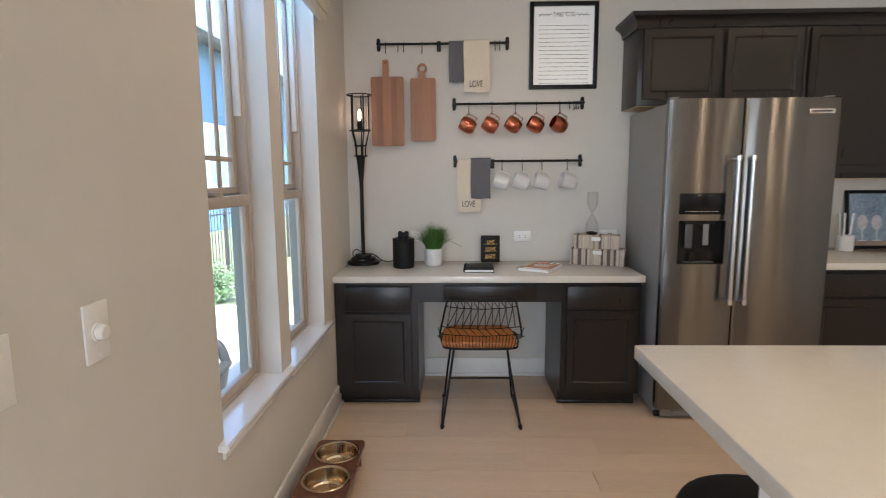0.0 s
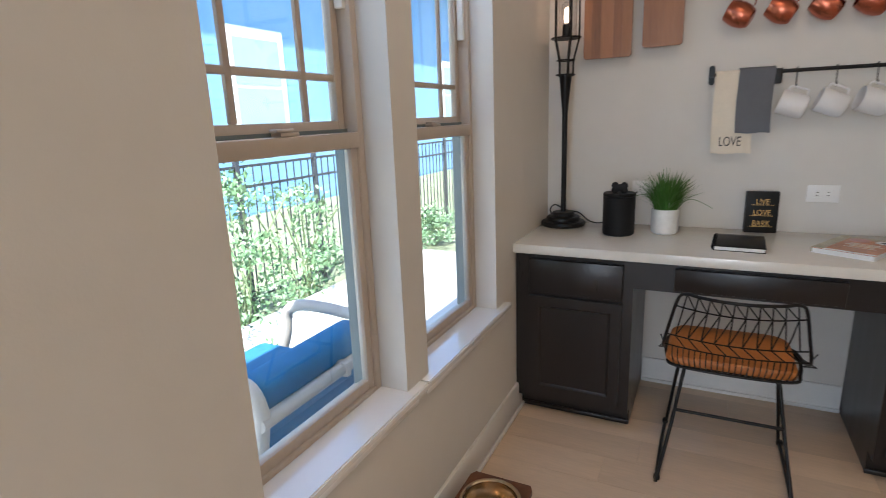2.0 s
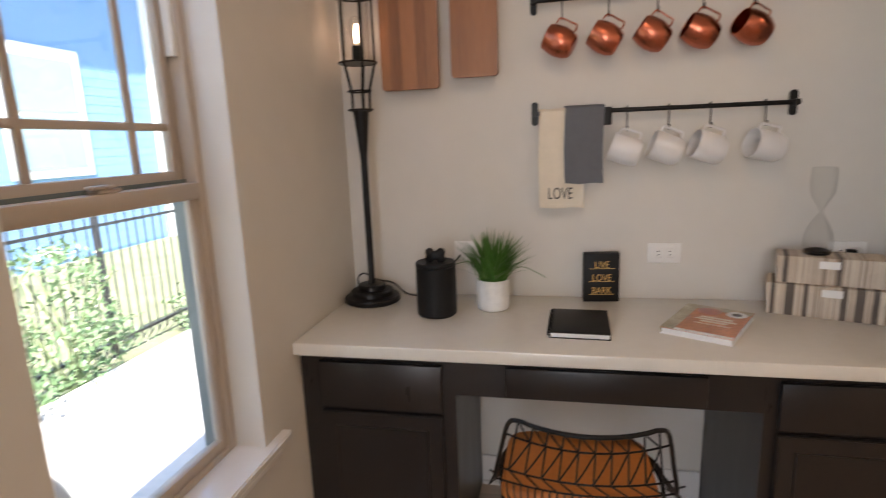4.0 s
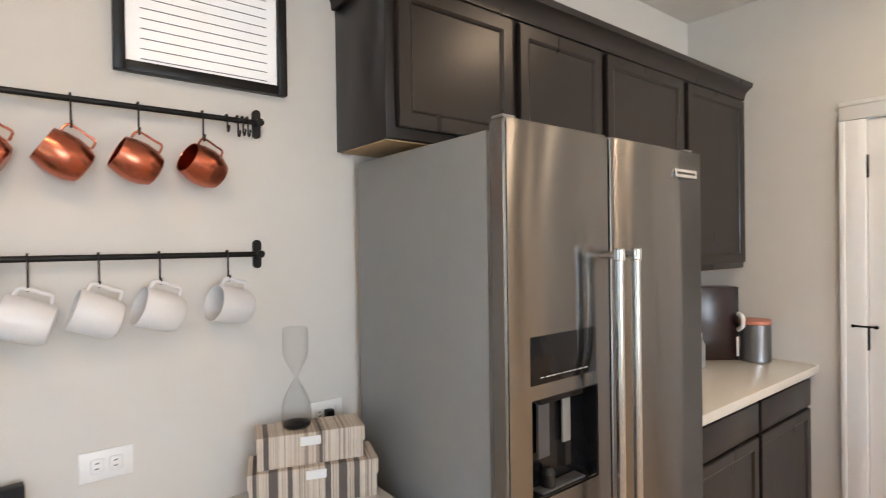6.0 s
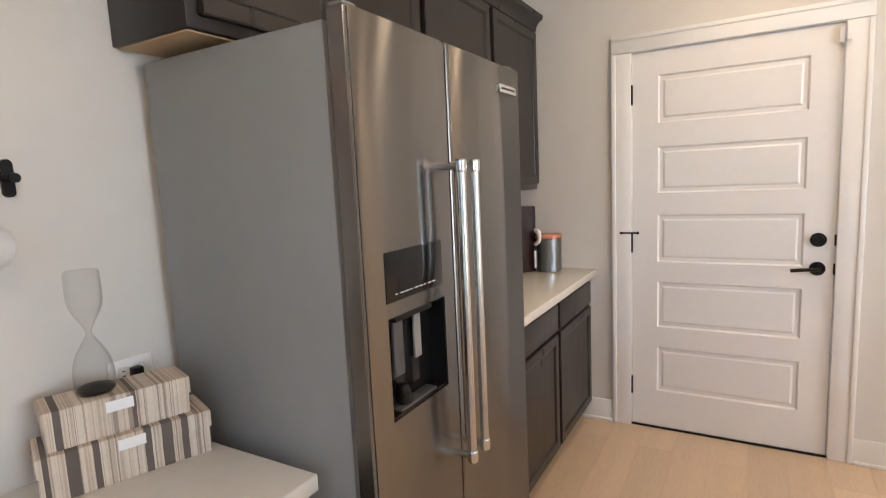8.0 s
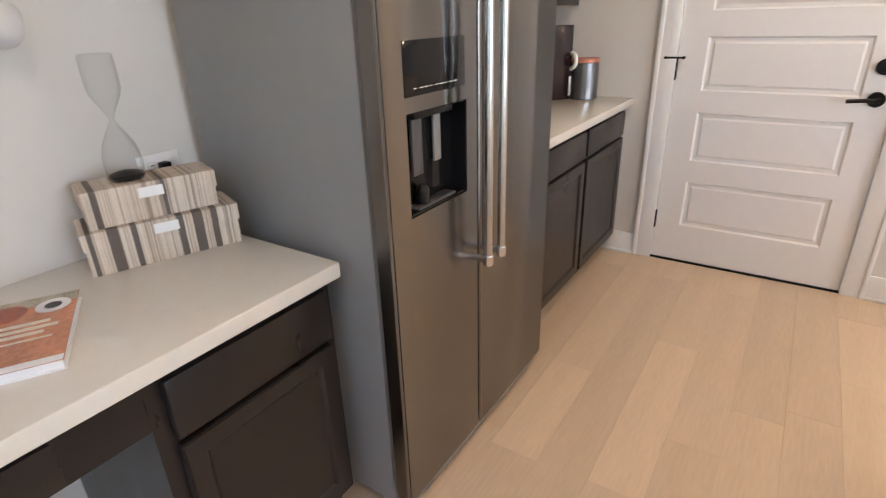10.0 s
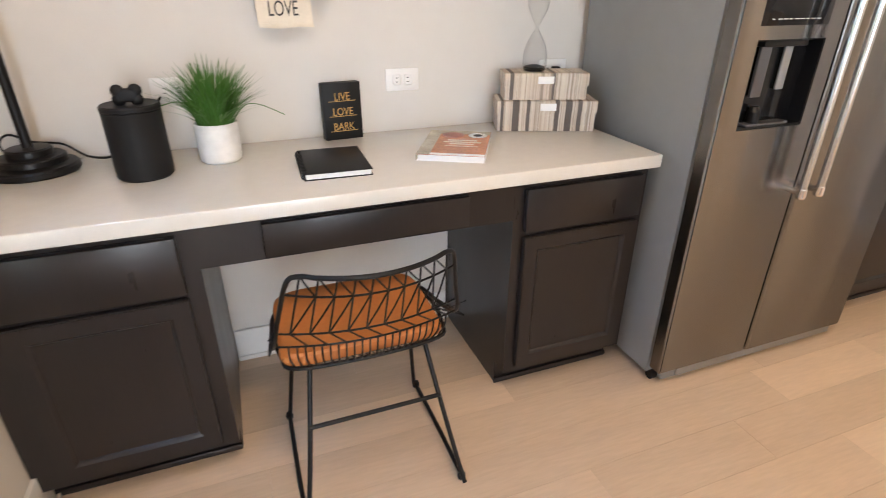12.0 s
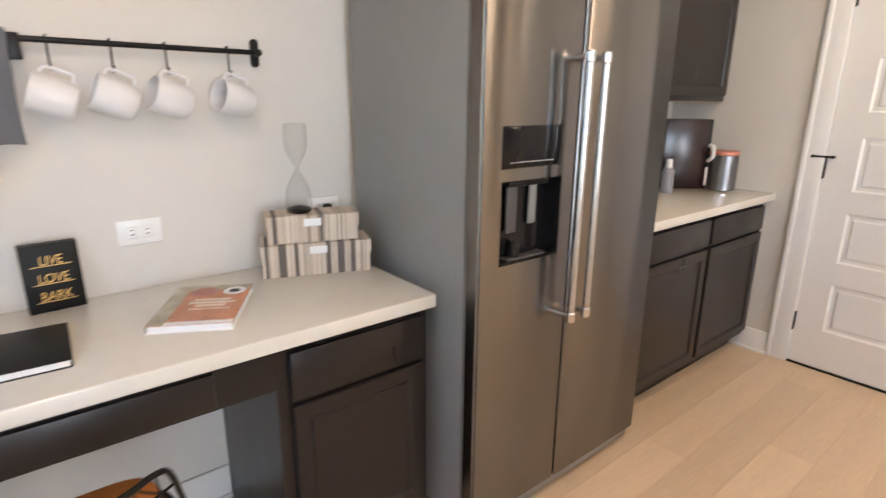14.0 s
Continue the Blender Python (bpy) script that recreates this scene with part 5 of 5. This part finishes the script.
bmesh.ops.recalc_face_normals(bm, faces=bm.faces)
part("top", bm, BROWN, ds, "walnut-stained top with two round holes")
for y in (y0 + 0.02, y1 - 0.02):
    part("leg_panel", box(x0 + 0.012, x1 - 0.02, y - 0.009, y + 0.009, 0, zt - 0.018, 0.002), BROWN, ds)
part("rail", box(x0 + 0.004, x0 + 0.018, y0 + 0.032, y1 - 0.032, 0.05, zt - 0.018, 0.002), BROWN, ds)
for hx, hy in cs:
    solid("dog_bowl", lathe([(0.1, 0.001), (0.103, 0.003), (0.1, 0.0065), (0.093, 0.006), (0.089, 0.002), (0.084, -0.02), (0.076, -0.055), (0.070, -0.062), (0, -0.064), (0, -0.066), (0.071, -0.064), (0.0775, -0.057), (0.0855, -0.02), (0.0905, 0.0005)], 48, (hx, hy, zt)), BOWLM, "polished steel dog bowl set in the stand, warm reflections in its colour", "bowl", (hx, hy, zt), "dog bowls")

# ---- far counter ----
cn = thing("steel_canister", (3.265, 3.215, C2), "brushed steel canister with a copper-coloured lid", "canister")
part("jar", lathe([(0, 0), (0.072, 0), (0.076, 0.004), (0.076, 0.185), (0.074, 0.188), (0, 0.188)], 40, (3.265, 3.215, C2)), material("gunmetal", (0.22, 0.22, 0.23), 0.28, 1.0, var=0.06), cn)
part("lid", lathe([(0, 0.188), (0.0775, 0.188), (0.0785, 0.192), (0.0785, 0.204), (0.075, 0.208), (0, 0.208)], 40, (3.265, 3.215, C2)), material("rose_lid", (0.60, 0.24, 0.16), 0.4, 0.5, var=0.06), cn)
ap2 = thing("countertop_appliance", (3.12, 3.33, C2), "tall glossy dark red appliance with a pale handle", "appliance")
TM = Matrix.Translation((3.115, 3.34, C2)) @ pose(0, 0, 0, 0, 0, -38)
part("body", turn(box(-0.13, 0.105, 0.0, 0.12, 0.0, 0.372, 0.004), TM), material("oxblood", (0.014, 0.003, 0.0035), 0.22, var=0.3, scale=4), ap2)
part("side_column", turn(box(0.105, 0.122, 0.0, 0.12, 0.0, 0.372, 0.003), TM), BLACKM, ap2)
part("handle", turn(tube(curve_pts([(0.118, 0.0, 0.235), (0.122, -0.03, 0.225), (0.122, -0.034, 0.18), (0.118, 0.0, 0.155)], 5), 0.011, 10), TM), PLASTIC, ap2, "white loop handle")
part("foot_trim", turn(box(0.108, 0.124, -0.004, 0.02, 0.02, 0.12, 0.003), TM), PLASTIC, ap2)
bo = thing("soap_bottle", (2.92, 3.33, C2), "grey bottle with a white cap", "bottle")
part("bottle", lathe([(0, 0), (0.028, 0), (0.03, 0.004), (0.03, 0.11), (0.02, 0.13), (0, 0.13)], 28, (2.92, 3.33, C2)), material("grey_plastic", (0.28, 0.28, 0.30), 0.35), bo)
part("cap", lathe([(0.013, 0.13), (0.016, 0.132), (0.016, 0.17), (0.012, 0.174), (0, 0.174)], 24, (2.92, 3.33, C2)), PLASTIC, bo)
pi = thing("leaning_picture", (2.8, 3.58, C2), "dark framed glossy picture leaning on the wall", "picture")
PM = Matrix.Translation((2.625, 3.535, C2)) @ pose(0, 0, 0, -7, 0, 0)
for a in ((0, 0.022, 0, 0.385), (0.288, 0.31, 0, 0.385), (0.022, 0.288, 0, 0.022), (0.022, 0.288, 0.363, 0.385)):
    part("frame_bar", turn(box(a[0], a[1], 0, 0.018, a[2], a[3], 0.002), PM), BLACKM, pi)
# blue print, its colour lifted to include the bluish reflection on it
part("print", turn(box(0.02, 0.29, 0.008, 0.014, 0.02, 0.365), PM), material("bluish_print", (0.24, 0.32, 0.42), 0.08, var=0.45, scale=6), pi)
GPALE = material("printed_glass", (0.50, 0.50, 0.52), 0.2, var=0.3, scale=30)
for gx0 in (0.11, 0.205):
    part("printed_wine_glass", turn(join(slab_from([(gx0 + 0.034 * math.cos(q * math.pi / 10), 0.175 + 0.05 * math.sin(q * math.pi / 10)) for q in range(20)], 0.0060, 0.0078, 0), slab_from([(gx0 - 0.004, 0.06), (gx0 + 0.004, 0.06), (gx0 + 0.004, 0.127), (gx0 - 0.004, 0.127)], 0.0060, 0.0078, 0), slab_from([(gx0 - 0.025, 0.052), (gx0 + 0.025, 0.052), (gx0 + 0.025, 0.06), (gx0 - 0.025, 0.06)], 0.0060, 0.0078, 0)), PM), GPALE, pi, "pale wine glass in the print")
part("printed_table", turn(box(0.022, 0.288, 0.0064, 0.0078, 0.022, 0.052), PM), material("printed_table_tone", (0.30, 0.22, 0.17), 0.15, var=0.3, scale=12), pi, "brown table in the print")
cr = thing("utensil_crock", (2.56, 3.46, C2), "pale crock with white utensils", "crock")
part("crock", lathe([(0, 0), (0.045, 0), (0.048, 0.004), (0.05, 0.1), (0.046, 0.1), (0.044, 0.01), (0, 0.008)], 32, (2.56, 3.46, C2)), MUGW, cr)
for k in range(5):
    part("utensil", tube([(2.56 + 0.02 * math.cos(k * 1.26), 3.46 + 0.02 * math.sin(k * 1.26), C2 + 0.012), (2.56 + 0.04 * math.cos(k * 1.26), 3.46 + 0.04 * math.sin(k * 1.26), C2 + 0.24)], 0.006, 8), PLASTIC, cr)

# ---- outdoors ----
LAWN = material("dry_lawn", (0.20, 0.215, 0.12), 0.9, var=0.35, scale=1.5, bump=0.5, bscale=30)
CONC = material("patio_concrete", (0.55, 0.52, 0.47), 0.8, var=0.10, scale=3, bump=0.2, bscale=60)
SIDING = material("blue_siding", (0.20, 0.37, 0.60), 0.6, var=0.06, scale=2)
WHITE = material("exterior_white", (0.80, 0.80, 0.79), 0.5, var=0.03)
solid("ground", box(-900, LX - T - 0.002, -900, 900, -0.45, -0.40), LAWN, "open lawn reaching the horizon", "ground", kind="structure")
solid("patio", box(-3.0, LX - T, -2.5, 6.2, -0.40, -0.13, 0.01), CONC, "pale concrete patio slab in full sun", "pavement", kind="structure")
hs = thing("neighbour_house", (-9.0, 9.5, -0.4), "blue-sided neighbour house with white trim", "house")
part("wall", box(-13.0, -8.0, 1.0, 34.0, -0.4, 5.6), SIDING, hs, "blue lap siding")
for k in range(38):
    z = -0.35 + k * 0.155
    part("siding_board", turn(box(-0.012, 0.0, 1.0, 34.0, 0, 0.16), Matrix.Translation((-7.992, 0, z)) @ pose(0, 0, 0, 0, -1.2, 0)), SIDING, hs)
part("roof", turn(box(-3.4, 3.4, 0.4, 34.6, 0, 0.15), Matrix.Translation((-10.5, 0, 6.4)) @ pose(0, 0, 0, 0, 16, 0)), material("shingles", (0.12, 0.11, 0.10), 0.9, var=0.3, scale=5), hs)
for y0, y1, z0, z1 in ((8.55, 9.75, 1.2, 2.95), (3.6, 4.8, 1.2, 2.95), (13.0, 14.2, 1.2, 2.95), (17.4, 18.6, 1.2, 2.95), (22.0, 23.2, 1.2, 2.95)):
    hw = part("window", box(-8.0, -7.94, y0 - 0.16, y1 + 0.16, z0 - 0.16, z1 + 0.2, 0.01), WHITE, hs, "white-trimmed window")
    # pale blue pane colour stands in for the reflected sky
    part("pane", box(-7.95, -7.925, y0, y1, z0, (z0 + z1) / 2 - 0.04), material("house_pane_sky", (0.30, 0.44, 0.52), 0.05, var=0.1), hw)
    part("pane", box(-7.95, -7.925, y0, y1, (z0 + z1) / 2 + 0.04, z1), bpy.data.materials["house_pane_sky"], hw)
part("corner_board", box(-8.02, -7.93, 11.6, 11.85, -0.4, 5.6), WHITE, hs)
# fence black, lightened for the haze of the window glass
FENCE = material("hazed_black_fence", (0.035, 0.035, 0.037), 0.5, var=0.1)
fe = thing("metal_fence", (-3.7, 6.0, -0.4), "black metal picket fence beyond the patio", "fence")
for z in (-0.25, 0.80, 0.985):
    part("fence_rail", box(-3.715, -3.69, -2.0, 14.0, z - 0.012, z + 0.012), FENCE, fe)
for k in range(16):
    part("post", box(-3.725, -3.68, -2.0 + k * 1.06, -1.955 + k * 1.06, -0.4, 1.04, 0.003), FENCE, fe)
for k in range(144):
    part("picket", box(-3.708, -3.698, -1.92 + k * 0.11, -1.910 + k * 0.11, -0.33, 0.99), FENCE, fe)

LEAFY = material("shrub_leaf", (0.13, 0.23, 0.10), 0.5, var=0.5, scale=3, rnd=0.3)
STEMG = material("green_stem", (0.19, 0.24, 0.11), 0.7, var=0.2, scale=20)
FLOWER = material("pale_blossom", (0.72, 0.68, 0.55), 0.6, var=0.15)


def shrub(x, y, r, h, seed):
    g = random.Random(seed)
    s = thing("shrub", (x, y, -0.4), "leafy sunlit shrub with pale blossoms by the fence", "shrub", "garden shrubs")
    stems = [tube(curve_pts([(x, y, -0.4), (x + g.gauss(0, r * 0.2), y + g.gauss(0, r * 0.2), -0.4 + h * 0.4), (x + g.gauss(0, r * 0.5), y + g.gauss(0, r * 0.5), -0.4 + h * 0.9)], 4), 0.007, 6) for _ in range(9)]
    part("stem", join(*stems), STEMG, s)
    clumps = []
    for _ in range(34):
        a, u = g.random() * 6.283, g.uniform(0.08, 1)
        rr = r * (0.35 + 0.65 * math.sin(math.pi * (0.12 + 0.8 * u))) * math.sqrt(g.random()) * g.uniform(0.75, 1.15)
        clumps.append(Vector((x + rr * math.cos(a), y + rr * math.sin(a), -0.35 + h * u)))
    for name, mat, cnt, sz in (("leaf_clump", LEAFY, 1300, 0.028), ("blossom", FLOWER, 160, 0.016)):
        vs, fs = [], []
        for _ in range(cnt):
            c = g.choice(clumps) + Vector((g.gauss(0, 0.07), g.gauss(0, 0.07), g.gauss(0, 0.055)))
            c.z = max(c.z, -0.38)
            p = Vector((g.gauss(0, 1), g.gauss(0, 1), g.gauss(0, 1))).normalized() * sz * g.uniform(0.6, 1.2)
            q = p.orthogonal().normalized() * p.length * 0.45
            i = len(vs)
            vs += [c - p, c - q, c + p, c + q]
            fs.append((i, i + 1, i + 2, i + 3))
        me = bpy.data.meshes.new(name)
        me.from_pydata([v - Vector((x, y, -0.4)) for v in vs], [], fs)
        me.materials.append(mat)
        ob = new(name, me)
        ob.parent = s
        tagged(ob, kind="stuff")


for k, (x, y, r, h) in enumerate(((-3.2, 4.6, 0.40, 1.12), (-3.25, 3.85, 0.46, 1.28), (-2.85, 3.0, 0.5, 0.62), (-3.3, 6.3, 0.35, 0.4), (-3.3, 7.4, 0.4, 0.45))):
    shrub(x, y, r, h, k + 3)

CUSH = material("blue_outdoor_fabric", (0.02, 0.14, 0.28), 0.85, var=0.12, scale=20, bump=0.3, bscale=300)
pc = thing("patio_armchair", (-1.55, 2.4, -0.13), "pale metal patio armchair with blue cushions", "armchair")
FR = material("almond_metal", (0.42, 0.37, 0.31), 0.4, var=0.04)
for y in (2.0, 2.64):
    part("arm", tube(curve_pts([(-1.14, y, 0.44), (-1.18, y, 0.53), (-1.3, y, 0.555), (-1.5, y, 0.56), (-1.60, y, 0.52), (-1.63, y, 0.40), (-1.70, y, 0.20), (-1.78, y, -0.12)], 5), 0.026, 12), FR, pc)
    part("rear_leg", tube([(-1.14, y, 0.45), (-1.17, y, 0.30), (-1.12, y, -0.12)], 0.024, 10), FR, pc)
part("seat_frame", join(rod((-1.2, 2.0, 0.22), (-1.2, 2.64, 0.22), 0.022), rod((-1.68, 2.0, 0.25), (-1.68, 2.64, 0.25), 0.022), rod((-1.2, 2.02, 0.22), (-1.68, 2.02, 0.25), 0.022), rod((-1.2, 2.62, 0.22), (-1.68, 2.62, 0.25), 0.022)), FR, pc)
part("back_rail", rod((-1.14, 1.98, 0.425), (-1.14, 2.66, 0.425), 0.026), FR, pc)
part("seat_cushion", box(-1.74, -1.20, 2.04, 2.60, 0.245, 0.38, 0.05, 4), CUSH, pc, "thick blue seat cushion")
part("back_cushion", turn(box(-0.065, 0.065, 2.03, 2.61, 0, 0.235, 0.05, 4), Matrix.Translation((-1.245, 0, 0.32)) @ pose(0, 0, 0, 0, 10, 0)), CUSH, pc, "blue back cushion")
part("tie_strap", box(-1.172, -1.108, 2.40, 2.43, 0.395, 0.455, 0.006), FR, pc)

# ---- oak planks ----
rng = random.Random(21)
PW = 0.165
fl = bpy.data.objects["floor"]
ORIGIN["floor"] = Vector((0, 0, 0))
y = 2.695 - PW * 56
shared = {}
while y < BY:
    y1 = min(y + PW, BY)
    x = LX - rng.uniform(0.0, 1.6)
    xe = EX if y < 0.5 else RX
    while x < xe:
        ln = rng.choice((0.55, 0.9, 1.2, 1.5, 1.8))
        a, b = max(x, LX), min(x + ln, xe)
        if b - a > 0.03:
            key = (round(b - a, 2), round(y1 - y, 3))
            if key not in shared:
                shared[key] = mesh_of("plank", box(-(b - a) / 2 + 0.0003, (b - a) / 2 - 0.0003, -(y1 - y) / 2 + 0.0003, (y1 - y) / 2 - 0.0003, -0.006, 0.0), OAK)
            p = new("plank", shared[key])
            p.parent = fl
            p.location = ((a + b) / 2, (y + y1) / 2, rng.uniform(-0.0003, 0))
        x += ln
    y = y1
